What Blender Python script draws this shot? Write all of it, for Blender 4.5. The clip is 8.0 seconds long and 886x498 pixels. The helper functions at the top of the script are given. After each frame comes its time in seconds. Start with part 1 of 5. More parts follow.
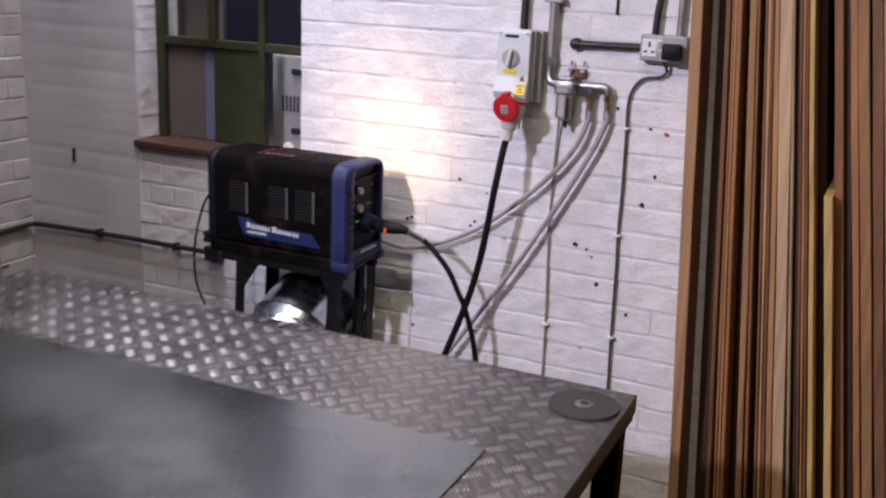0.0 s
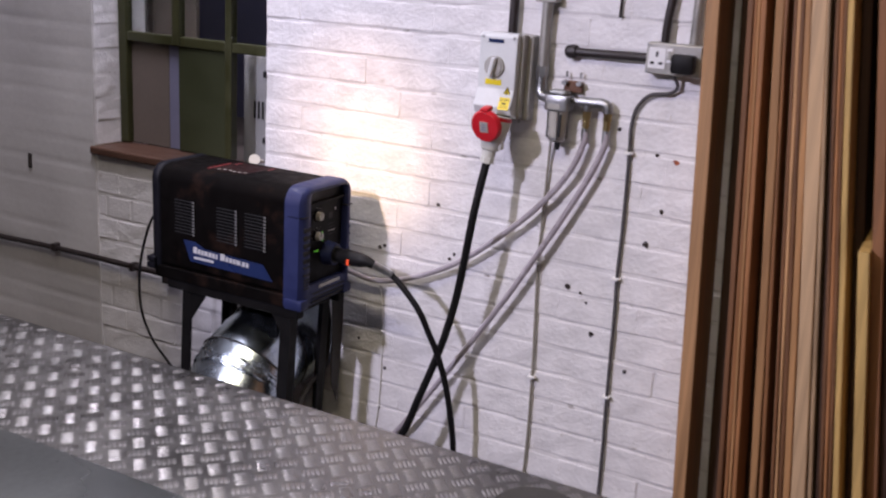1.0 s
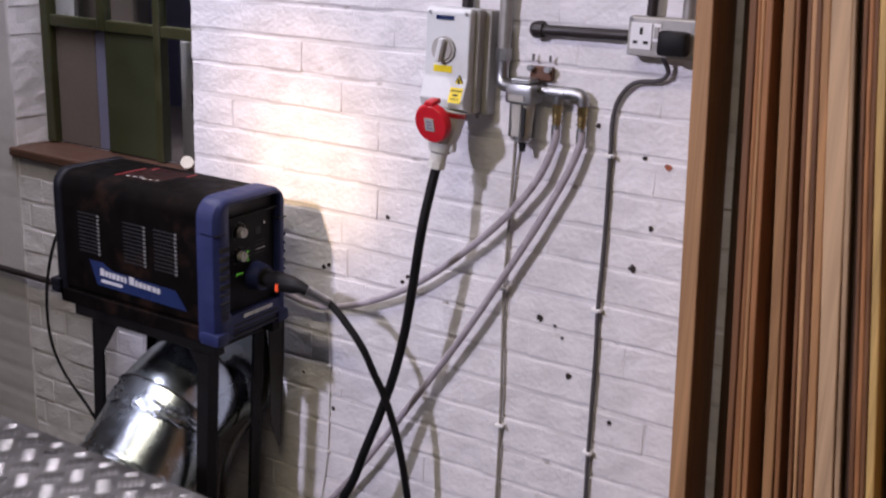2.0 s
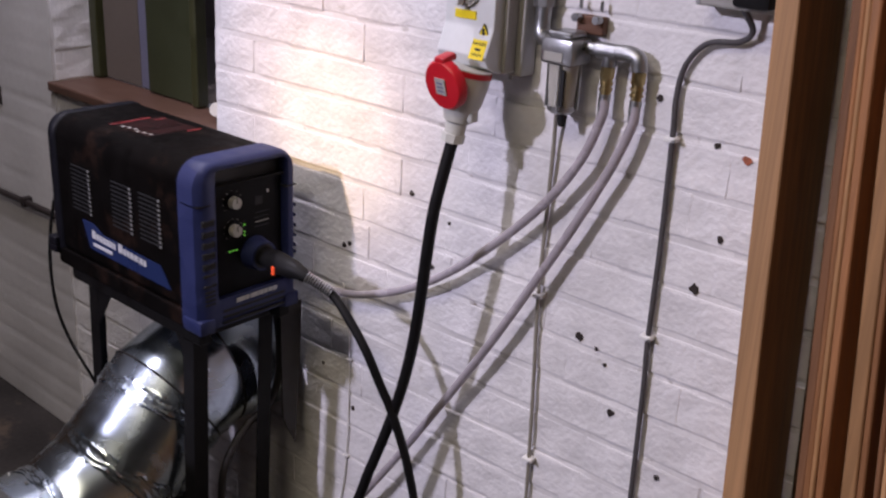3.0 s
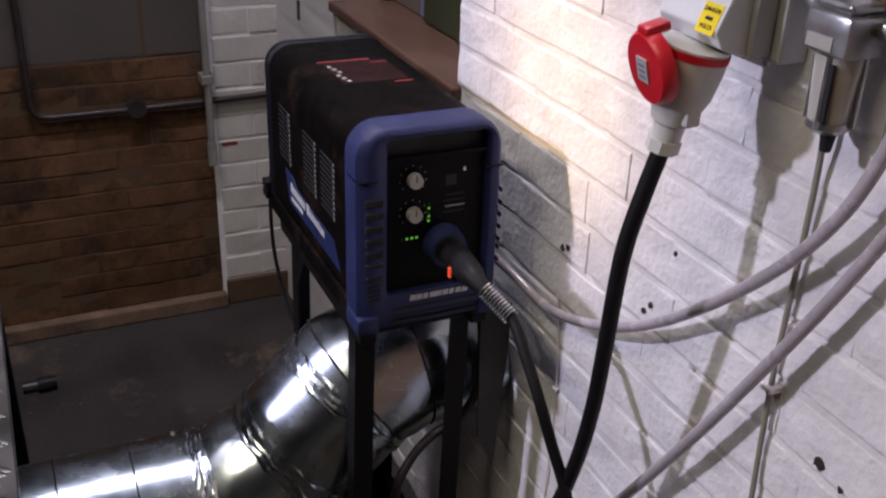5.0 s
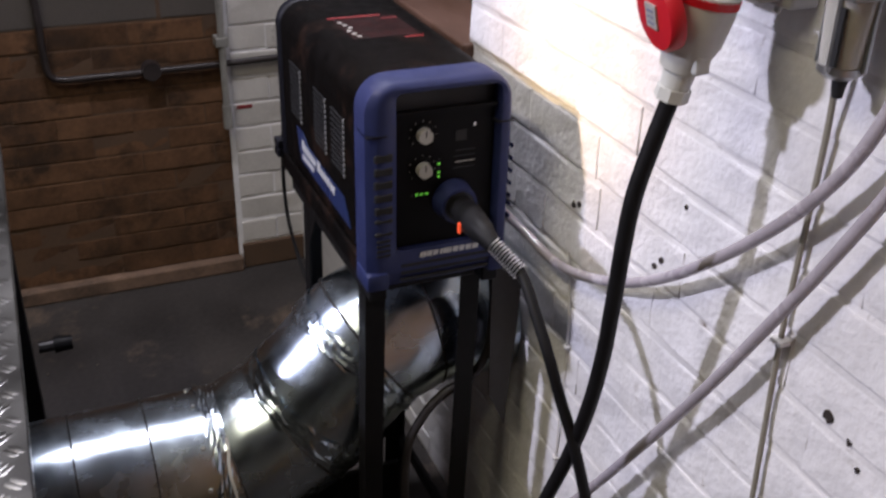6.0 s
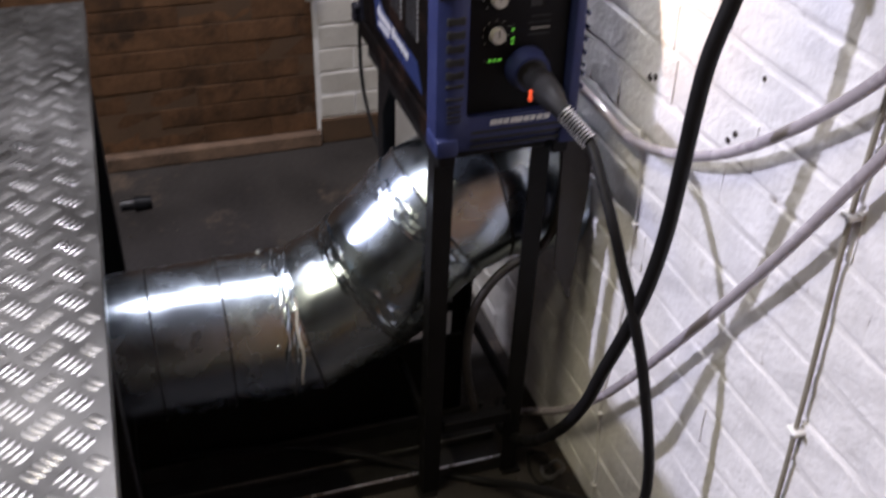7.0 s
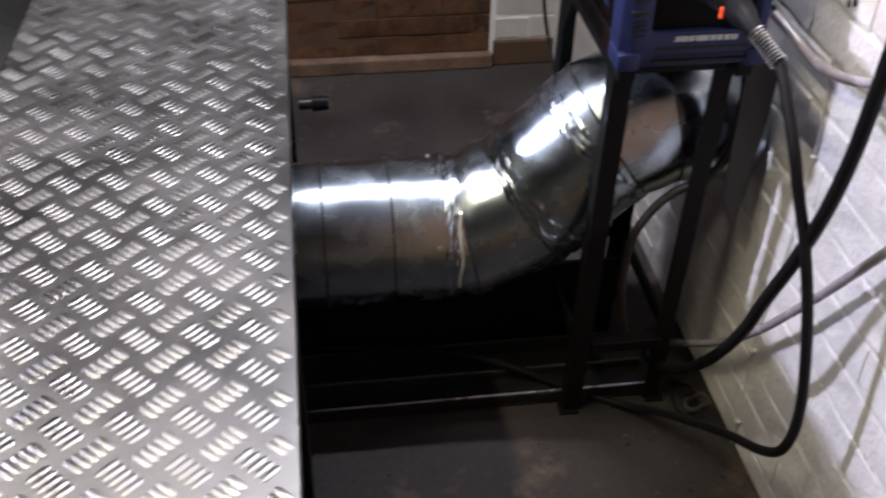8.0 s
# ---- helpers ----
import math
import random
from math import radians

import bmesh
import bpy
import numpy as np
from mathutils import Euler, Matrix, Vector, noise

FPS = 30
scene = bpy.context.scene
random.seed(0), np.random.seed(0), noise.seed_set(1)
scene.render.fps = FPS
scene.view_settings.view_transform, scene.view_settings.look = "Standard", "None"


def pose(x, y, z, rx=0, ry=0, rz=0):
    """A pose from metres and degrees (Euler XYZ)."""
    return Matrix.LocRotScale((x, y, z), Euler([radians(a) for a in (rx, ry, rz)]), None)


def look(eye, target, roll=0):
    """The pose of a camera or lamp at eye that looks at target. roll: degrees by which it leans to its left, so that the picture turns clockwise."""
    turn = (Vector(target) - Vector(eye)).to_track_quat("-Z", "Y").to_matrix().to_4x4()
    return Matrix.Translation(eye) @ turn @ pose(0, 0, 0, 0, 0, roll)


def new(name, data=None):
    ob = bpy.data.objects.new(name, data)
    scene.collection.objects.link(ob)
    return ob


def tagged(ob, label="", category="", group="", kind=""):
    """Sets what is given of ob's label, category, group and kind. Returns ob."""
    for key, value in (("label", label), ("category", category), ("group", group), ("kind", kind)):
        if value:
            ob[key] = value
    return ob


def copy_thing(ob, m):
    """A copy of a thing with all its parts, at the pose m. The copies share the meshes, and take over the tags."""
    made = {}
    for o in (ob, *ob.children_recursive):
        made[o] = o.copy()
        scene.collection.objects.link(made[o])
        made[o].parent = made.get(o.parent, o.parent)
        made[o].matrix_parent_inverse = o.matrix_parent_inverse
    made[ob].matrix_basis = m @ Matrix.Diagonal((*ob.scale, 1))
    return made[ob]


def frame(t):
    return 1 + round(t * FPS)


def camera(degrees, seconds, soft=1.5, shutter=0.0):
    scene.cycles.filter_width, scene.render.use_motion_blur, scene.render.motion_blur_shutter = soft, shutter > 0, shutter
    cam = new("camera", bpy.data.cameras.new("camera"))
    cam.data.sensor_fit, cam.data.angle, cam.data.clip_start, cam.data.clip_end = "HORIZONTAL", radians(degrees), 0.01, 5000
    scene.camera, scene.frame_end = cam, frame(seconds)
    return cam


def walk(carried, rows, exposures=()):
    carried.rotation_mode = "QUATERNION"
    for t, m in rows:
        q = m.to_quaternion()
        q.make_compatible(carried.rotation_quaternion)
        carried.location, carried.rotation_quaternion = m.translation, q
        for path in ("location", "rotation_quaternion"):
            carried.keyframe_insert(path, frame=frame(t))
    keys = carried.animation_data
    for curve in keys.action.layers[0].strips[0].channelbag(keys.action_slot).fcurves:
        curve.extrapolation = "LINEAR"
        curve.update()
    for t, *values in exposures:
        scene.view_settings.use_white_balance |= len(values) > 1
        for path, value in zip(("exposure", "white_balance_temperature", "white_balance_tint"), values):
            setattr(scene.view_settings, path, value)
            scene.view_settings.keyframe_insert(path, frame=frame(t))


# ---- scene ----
cam = camera(46.9, 8.0, soft=2.2, shutter=0.6)
PATH = [
    (0, (-0.013, 0.058, 1.875), (-0.798, 1.818, 1.34), 2.6),
    (0.5, (-0.049, 0.323, 1.875), (-0.818, 2.089, 1.337), 2.0),
    (1, (0.004, 0.613, 1.87), (-0.883, 2.321, 1.325), 3.5),
    (1.5, (0.005, 0.908, 1.836), (-0.94, 2.569, 1.244), 2.2),
    (1.7, (-0.027, 1.014, 1.825), (-0.956, 2.689, 1.249), 2.3),
    (2.8, (-0.038, 1.647, 1.819), (-1.212, 3.123, 1.154), 3.3),
    (3, (-0.045, 1.759, 1.808), (-1.258, 3.18, 1.092), 3.0),
    (3.5, (-0.151, 1.984, 1.783), (-1.425, 3.347, 1.065), 3.3),
    (4, (-0.227, 2.16, 1.788), (-1.647, 3.325, 0.998), 1.1),
    (4.5, (-0.232, 2.317, 1.777), (-1.826, 3.201, 0.954), 2.4),
    (4.7, (-0.234, 2.351, 1.777), (-1.862, 3.138, 0.924), 2.3),
    (6, (-0.222, 2.383, 1.75), (-1.84, 3.084, 0.804), 1.5),
    (6.5, (-0.213, 2.385, 1.734), (-1.829, 2.976, 0.716), 0.9),
    (7, (-0.191, 2.396, 1.712), (-1.762, 2.916, 0.588), 1.4),
    (7.5, (-0.169, 2.388, 1.694), (-1.733, 2.744, 0.499), 1.2),
    (8, (-0.143, 2.349, 1.679), (-1.71, 2.58, 0.458), 1.1),
]
EXPOSURES = [(0, -0.10, 6450, 21), (1.5, -0.12, 6450, 21), (3.5, -0.24, 6450, 22), (4.5, -0.28, 6450, 22), (6.0, 0.14, 6400, 14), (6.5, 0.42, 6400, 14), (7.0, 0.48, 6400, 14), (8.0, 0.50, 6400, 14)]
walk(cam, [(t, look(eye, target, roll)) for t, eye, target, roll in PATH], EXPOSURES)

# ---- light ----
world = bpy.data.worlds.new("world")
scene.world = world
world.use_nodes = True
world.node_tree.nodes["Background"].inputs[0].default_value = (0.55, 0.60, 0.70, 1)
world.node_tree.nodes["Background"].inputs[1].default_value = 0.004


def lamp(name, kind, m, energy, colour, **values):
    data = bpy.data.lights.new(name, kind)
    data.energy, data.color = energy, colour
    for key, value in values.items():
        setattr(data, key, value)
    ob = new(name, data)
    ob.matrix_world = m
    return ob


# ceiling battens (the warmer one and the last are added fill), a cool flood at the back of the room and a warm work
# lamp above the bench
COOL, WARM = (0.93, 0.93, 1.0), (1.0, 0.91, 0.62)
TUBES = [((-2.30, 2.65, 3.26), 90, 0.8, 21, 120, COOL), ((-1.95, 1.75, 3.26), 90, 0.8, 4, 108, COOL), ((-0.85, 1.25, 3.26), 0, 1.5, 29, 125, WARM), ((-2.25, 0.75, 3.26), -57, 1.3, 4.5, 120, COOL)]
for place, turn, length, watts, spread, tone in TUBES:
    lamp("tube_light", "AREA", Matrix.Translation(place) @ pose(0, 0, 0, 0, 0, turn), watts, tone, shape="RECTANGLE", size=length, size_y=0.07, spread=radians(spread))
lamp("work_flood", "SPOT", look((-2.45, -1.20, 3.22), (-0.85, 3.2, 1.15)), 640, (0.79, 0.79, 0.96), spot_size=radians(38), spot_blend=0.55, shadow_soft_size=0.11)
lamp("work_lamp", "SPOT", look((-2.02, 1.14, 2.36), (-1.61, 3.2, 1.26)), 140, (1.0, 0.76, 0.38), spot_size=radians(11.5), spot_blend=1.0, shadow_soft_size=0.025)
lamp("work_light", "SPOT", look((-2.02, 1.15, 2.36), (-1.64, 3.2, 1.33)), 120, (1.0, 0.66, 0.36), spot_size=radians(19), spot_blend=1.0, shadow_soft_size=0.025)
# unseen fill, added to brighten the things behind the window
lamp("next_room_light", "AREA", Matrix.Translation((-2.2, 3.9, 2.66)), 3.5, (0.75, 0.80, 1.0), shape="RECTANGLE", size=0.8, size_y=0.2)


# ---- materials ----
def material(name, colour, rough=0.6, metal=0.0, vary=0.12, scale=8.0, fine=90.0, bump=0.15, dirt=None, dirt_at=0.62, dirt_scale=3.0, spec=0.5, stretch=(1, 1, 1), island=0.0, obj=0.0, rough_vary=0.12, depth=0.003):
    """A surface with tone variation at two scales, fine relief and optional stains."""
    m = bpy.data.materials.new(name)
    m.use_nodes = True
    n, l = m.node_tree.nodes, m.node_tree.links
    b = n["Principled BSDF"]
    b.inputs["Metallic"].default_value = metal
    b.inputs["Specular IOR Level"].default_value = spec
    tc = n.new("ShaderNodeTexCoord")
    geo = n.new("ShaderNodeNewGeometry")
    mp = n.new("ShaderNodeMapping")
    mp.inputs["Scale"].default_value = stretch
    l.new(geo.outputs["Position"], mp.inputs["Vector"])
    big, small = n.new("ShaderNodeTexNoise"), n.new("ShaderNodeTexNoise")
    for tex, s, d in ((big, scale, 5), (small, fine, 4)):
        tex.inputs["Scale"].default_value, tex.inputs["Detail"].default_value = s, d
        l.new(mp.outputs[0], tex.inputs["Vector"])
    add = n.new("ShaderNodeMath")
    add.operation = "MULTIPLY_ADD"
    add.inputs[1].default_value = 0.4
    l.new(small.outputs["Fac"], add.inputs[0])
    l.new(big.outputs["Fac"], add.inputs[2])
    value = add.outputs[0]
    if obj or island:
        info = n.new("ShaderNodeObjectInfo") if obj else geo
        out = info.outputs["Random"] if obj else geo.outputs["Random Per Island"]
        more = n.new("ShaderNodeMath")
        more.operation = "MULTIPLY_ADD"
        more.inputs[1].default_value = obj or island
        l.new(out, more.inputs[0])
        l.new(value, more.inputs[2])
        value = more.outputs[0]
    mid = 0.7 + (obj or island) / 2
    rng = n.new("ShaderNodeMapRange")
    rng.inputs[1].default_value, rng.inputs[2].default_value = mid - 0.35, mid + 0.35
    rng.inputs[3].default_value, rng.inputs[4].default_value = 1 - vary * 1.6, 1 + vary * 1.6
    l.new(value, rng.inputs[0])
    mul = n.new("ShaderNodeMix")
    mul.data_type, mul.blend_type = "RGBA", "MULTIPLY"
    mul.inputs[0].default_value = 1
    mul.inputs[6].default_value = (*colour, 1)
    l.new(rng.outputs[0], mul.inputs[7])
    tone = mul.outputs[2]
    if dirt:
        st = n.new("ShaderNodeTexNoise")
        st.inputs["Scale"].default_value, st.inputs["Detail"].default_value, st.inputs["Roughness"].default_value = dirt_scale, 9, 0.72
        l.new(mp.outputs[0], st.inputs["Vector"])
        r2 = n.new("ShaderNodeMapRange")
        r2.inputs[1].default_value, r2.inputs[2].default_value = dirt_at, dirt_at + 0.12
        l.new(st.outputs["Fac"], r2.inputs[0])
        mx = n.new("ShaderNodeMix")
        mx.data_type = "RGBA"
        mx.inputs[7].default_value = (*dirt, 1)
        l.new(r2.outputs[0], mx.inputs[0])
        l.new(tone, mx.inputs[6])
        tone = mx.outputs[2]
    l.new(tone, b.inputs["Base Color"])
    rr = n.new("ShaderNodeMapRange")
    rr.inputs[1].default_value, rr.inputs[2].default_value = 0.3, 0.7
    rr.inputs[3].default_value, rr.inputs[4].default_value = max(0.03, rough - rough_vary), min(1, rough + rough_vary)
    l.new(big.outputs["Fac"], rr.inputs[0])
    l.new(rr.outputs[0], b.inputs["Roughness"])
    if bump:
        bp = n.new("ShaderNodeBump")
        bp.inputs["Strength"].default_value, bp.inputs["Distance"].default_value = bump, depth
        l.new(add.outputs[0], bp.inputs["Height"])
        l.new(bp.outputs[0], b.inputs["Normal"])
    return m


def glow(name, colour, strength):
    m = bpy.data.materials.new(name)
    m.use_nodes = True
    b = m.node_tree.nodes["Principled BSDF"]
    b.inputs["Base Color"].default_value = (*colour, 1)
    b.inputs["Emission Color"].default_value = (*colour, 1)
    b.inputs["Emission Strength"].default_value = strength
    return m


def glass(name, colour=(1, 1, 1), rough=0.02):
    m = bpy.data.materials.new(name)
    m.use_nodes = True
    b = m.node_tree.nodes["Principled BSDF"]
    b.inputs["Base Color"].default_value = (*colour, 1)
    b.inputs["Roughness"].default_value, b.inputs["Transmission Weight"].default_value, b.inputs["IOR"].default_value = rough, 1.0, 1.45
    return m


PAINT = material("white_masonry_paint", (0.76, 0.745, 0.765), 0.5, vary=0.08, scale=16, fine=90, bump=1.0, depth=0.006, dirt=(0.40, 0.36, 0.31), dirt_at=0.645, dirt_scale=12, obj=0.05)
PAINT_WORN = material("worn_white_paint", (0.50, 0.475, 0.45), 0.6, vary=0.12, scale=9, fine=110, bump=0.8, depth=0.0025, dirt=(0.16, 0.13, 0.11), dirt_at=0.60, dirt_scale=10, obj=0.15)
SMOOTH_PAINT = material("smooth_white_paint", (0.60, 0.585, 0.59), 0.5, vary=0.08, scale=4, fine=60, bump=0.5, depth=0.003, dirt=(0.34, 0.31, 0.28), dirt_at=0.70, dirt_scale=8)
PAINT_JOINT = material("painted_mortar", (0.68, 0.665, 0.68), 0.55, vary=0.10, scale=14, fine=150, bump=0.9, dirt=(0.20, 0.17, 0.15), dirt_at=0.60, dirt_scale=14)
PLASTER = material("plain_white_wall", (0.42, 0.41, 0.41), 0.7, vary=0.06, scale=2)
BROWN_BRICK = material("brown_brick", (0.086, 0.044, 0.023), 0.9, vary=0.40, scale=7, fine=70, bump=0.8, dirt=(0.034, 0.020, 0.013), dirt_at=0.50, dirt_scale=4.5, obj=0.20, spec=0.2)
BROWN_MORTAR = material("brown_mortar", (0.072, 0.040, 0.022), 0.9, vary=0.2, bump=0.6)
GREY_BLOCK = material("grey_block", (0.066, 0.056, 0.050), 0.9, vary=0.12, scale=6, fine=140, bump=0.6, obj=0.25)
BLOCK_MORTAR = material("buff_mortar", (0.17, 0.135, 0.095), 0.9, vary=0.15)
CONCRETE = material("dark_concrete_floor", (0.0290, 0.0250, 0.0240), 0.75, spec=0.25, vary=0.45, scale=3.5, fine=60, bump=0.3, dirt=(0.085, 0.062, 0.048), dirt_at=0.56, dirt_scale=4.5)
CEILING = material("ceiling_paint", (0.6, 0.59, 0.6), 0.8, vary=0.05)
PLINTH = material("pale_plinth", (0.12, 0.075, 0.052), 0.85, vary=0.45, scale=12)
TREAD = material("aluminium_tread_plate", (0.20, 0.195, 0.191), 0.42, 1.0, vary=0.10, scale=6, fine=200, bump=0.15, dirt=(0.15, 0.146, 0.142), dirt_at=0.60, dirt_scale=7)
TREAD_BAR = material("polished_tread_bar", (0.30, 0.293, 0.288), 0.38, 1.0, vary=0.06, bump=0.1)
STEEL = material("smooth_steel_sheet", (0.27, 0.288, 0.285), 0.28, 1.0, vary=0.14, scale=2.2, fine=70, bump=0.06, dirt=(0.20, 0.215, 0.215), dirt_at=0.55, dirt_scale=2.5, rough_vary=0.06)
BLACK_STEEL = material("black_painted_steel", (0.0065, 0.006, 0.0065), 0.55, spec=0.14, vary=0.3, scale=20, dirt=(0.022, 0.016, 0.012), dirt_at=0.66, dirt_scale=25)
DARK_STEEL = material("oily_dark_steel", (0.035, 0.033, 0.033), 0.42, 0.6, vary=0.3, scale=14, dirt=(0.09, 0.07, 0.05), dirt_at=0.62, dirt_scale=12)
BRIGHT_STEEL = material("worn_bright_steel", (0.70, 0.71, 0.73), 0.3, 1.0, vary=0.2, scale=20)
WORN_STEEL = material("dull_worn_steel", (0.16, 0.16, 0.14), 0.45, 1.0, vary=0.3, scale=20)
GALV = material("galvanised_sheet", (0.52, 0.60, 0.69), 0.25, 1.0, vary=0.09, scale=14, fine=60, bump=0.10, rough_vary=0.07, dirt=(0.42, 0.44, 0.46), dirt_at=0.60, dirt_scale=8)
CASE_BLACK = material("black_powder_coat", (0.0032, 0.0026, 0.0026), 0.6, spec=0.05, vary=0.2, scale=30, fine=300, bump=0.25, depth=0.001, dirt=(0.016, 0.0088, 0.0068), dirt_at=0.54, dirt_scale=9)
CASE_BLUE = material("blue_moulded_plastic", (0.020, 0.027, 0.092), 0.5, spec=0.28, vary=0.12, scale=30, fine=300, bump=0.2, depth=0.001)
CASE_DARK = material("blue_black_plastic", (0.006, 0.006, 0.010), 0.5, spec=0.2, vary=0.12, scale=30, fine=300, bump=0.2, depth=0.001)
PANEL_BLACK = material("black_front_panel", (0.004, 0.0036, 0.0042), 0.5, spec=0.09, vary=0.2, scale=40)
LOGO_BLUE = material("blue_label", (0.013, 0.025, 0.090), 0.3, vary=0.08)
LABEL_WHITE = material("white_print", (0.80, 0.80, 0.82), 0.4, vary=0.05)
KNOB_GREY = material("grey_knob_plastic", (0.37, 0.36, 0.34), 0.4, vary=0.05)
NAME_WHITE = material("worn_white_lettering", (0.50, 0.50, 0.53), 0.45, vary=0.1)
SLOT_END = material("punched_slot_edge", (0.16, 0.16, 0.165), 0.5, vary=0.1)
SLOT = material("dark_slot", (0.006, 0.006, 0.008), 0.7, vary=0.1)
# the plug marker is no lamp; emission is added to brighten its orange
ORANGE = glow("glowing_orange_marker", (0.9, 0.10, 0.03), 0.35)
GREEN_LED = glow("green_led", (0.16, 0.7, 0.06), 0.4)
FADED_RED = material("faded_red_print", (0.020, 0.0065, 0.0065), 0.55, spec=0.1, vary=0.5, scale=40, dirt=(0.010, 0.005, 0.005), dirt_at=0.5, dirt_scale=30)
RED_PRINT = material("red_print", (0.22, 0.022, 0.025), 0.45, vary=0.3)
RUBBER = material("black_rubber_cable", (0.0085, 0.008, 0.009), 0.55, spec=0.18, vary=0.15, scale=30)
RUBBER_BROWN = material("dusty_black_hose", (0.022, 0.018, 0.017), 0.55, vary=0.3, scale=25)
GREY_CABLE = material("grey_cable_sheath", (0.080, 0.075, 0.080), 0.6, spec=0.25, vary=0.12, scale=30)
THIN_CABLE = material("thin_grey_pipe", (0.26, 0.24, 0.20), 0.45, vary=0.12, scale=30)
CLIP_WHITE = material("white_cable_clip", (0.78, 0.77, 0.76), 0.4, vary=0.05)
HOSE = material("cloudy_clear_hose", (0.37, 0.335, 0.37), 0.22, vary=0.10, scale=30, bump=0.05, spec=0.7)
BOX_GREY = material("light_grey_enclosure", (0.64, 0.66, 0.68), 0.38, vary=0.05, scale=10)
BOX_SIDE = material("grey_enclosure_base", (0.36, 0.35, 0.34), 0.5, vary=0.06, scale=10)
PLUG_RED = material("red_plug_plastic", (0.55, 0.012, 0.022), 0.35, vary=0.08)
PLUG_GREY = material("pale_grey_plug", (0.56, 0.56, 0.53), 0.4, vary=0.06)
YELLOW = material("yellow_warning_label", (0.85, 0.66, 0.02), 0.4, vary=0.05)
SOCKET_METAL = material("metal_clad_grey", (0.40, 0.39, 0.37), 0.4, 0.4, vary=0.12, scale=20)
CHROME = material("cast_metal", (0.36, 0.365, 0.37), 0.36, 0.9, vary=0.12, scale=25)
BRASS = material("brass", (0.40, 0.31, 0.15), 0.38, 1.0, vary=0.15, scale=40)
COPPER_BLOCK = material("brown_bracket", (0.13, 0.06, 0.035), 0.5, 0.3, vary=0.2, scale=40)
BOWL = material("smoky_filter_bowl", (0.42, 0.41, 0.38), 0.15, vary=0.1, spec=0.8)
IRON_CONDUIT = material("dark_conduit", (0.022, 0.016, 0.016), 0.5, 0.15, vary=0.3, scale=20)
GREY_CONDUIT = material("galvanised_conduit", (0.34, 0.33, 0.31), 0.45, 0.5, vary=0.15, scale=20)
SILL = material("reddish_brown_sill", (0.085, 0.042, 0.028), 0.5, vary=0.2, scale=12, stretch=(0.3, 1, 1), dirt=(0.28, 0.20, 0.16), dirt_at=0.64, dirt_scale=8)
WINDOW_GREEN = material("olive_window_paint", (0.034, 0.036, 0.012), 0.45, vary=0.2, scale=12)
BOARD_GREEN = material("olive_board", (0.030, 0.036, 0.013), 0.6, vary=0.12, scale=5)
BEYOND_GREY = material("dusty_grey_panel", (0.13, 0.105, 0.092), 0.8, vary=0.1, scale=4)
BEYOND_BLUE = material("blue_grey_curtain", (0.16, 0.16, 0.25), 0.8, vary=0.1, scale=4)
APPLIANCE = material("off_white_appliance", (0.30, 0.30, 0.31), 0.5, vary=0.06)
MUG = material("white_glaze", (0.50, 0.47, 0.44), 0.2, vary=0.05)
PANE = glass("window_glass", (0.9, 0.93, 0.92))
DISC = material("grinding_disc", (0.035, 0.034, 0.036), 0.75, vary=0.2, scale=60, fine=400, bump=0.5)
DISC_CORE = material("disc_centre", (0.16, 0.15, 0.14), 0.45, 0.4, vary=0.2, scale=60)
DEBRIS = material("floor_debris", (0.045, 0.036, 0.030), 0.9, vary=0.4, scale=40, island=0.6)
HOLE = material("dark_wall_hole", (0.03, 0.022, 0.02), 0.9, vary=0.3, scale=60)
BARE_BRICK = material("chipped_brick", (0.33, 0.10, 0.055), 0.9, vary=0.3, scale=60, bump=0.6)


# ---- building helpers ----
def root_place(ob):
    place = Vector((0, 0, 0))
    while ob is not None:
        place += ob.location
        ob = ob.parent
    return place


def thing(name, place, label="", category="", group="", kind=""):
    ob = new(name)
    ob.empty_display_size = 0.05
    ob.location = place
    return tagged(ob, label, category, group, kind)


def part(name, bm, mat, parent=None, label="", smooth=False):
    """Links a bmesh given in world places as one mesh object under parent."""
    me = bpy.data.meshes.new(name)
    base = root_place(parent)
    bmesh.ops.translate(bm, vec=-base, verts=bm.verts)
    if smooth:
        for f in bm.faces:
            f.smooth = True
        for e in bm.edges:
            if len(e.link_faces) == 2 and e.calc_face_angle(0) > 0.7:
                e.smooth = False
    bm.to_mesh(me)
    bm.free()
    me.materials.append(mat)
    ob = new(name, me)
    ob.parent = parent
    return tagged(ob, label)


def solo(name, bm, mat, label="", category="", group="", kind="", smooth=False):
    ob = part(name, bm, mat, None, label, smooth)
    return tagged(ob, "", category, group, kind)


def block(x0, x1, y0, y1, z0, z1, bevel=0.0, seg=2, bm=None, m=None):
    bm = bm or bmesh.new()
    made = bmesh.ops.create_cube(bm, size=1)["verts"]
    bmesh.ops.transform(bm, matrix=Matrix.Translation(((x0 + x1) / 2, (y0 + y1) / 2, (z0 + z1) / 2)) @ Matrix.Diagonal((abs(x1 - x0), abs(y1 - y0), abs(z1 - z0), 1)), verts=made)
    if bevel:
        edges = list({e for v in made for e in v.link_edges})
        out = bmesh.ops.bevel(bm, geom=edges, offset=bevel, segments=seg, affect="EDGES", profile=0.5)
        made = list({v for f in out["faces"] for v in f.verts} | {v for v in made if v.is_valid})
    if m is not None:
        bmesh.ops.transform(bm, matrix=m, verts=made)
    return bm


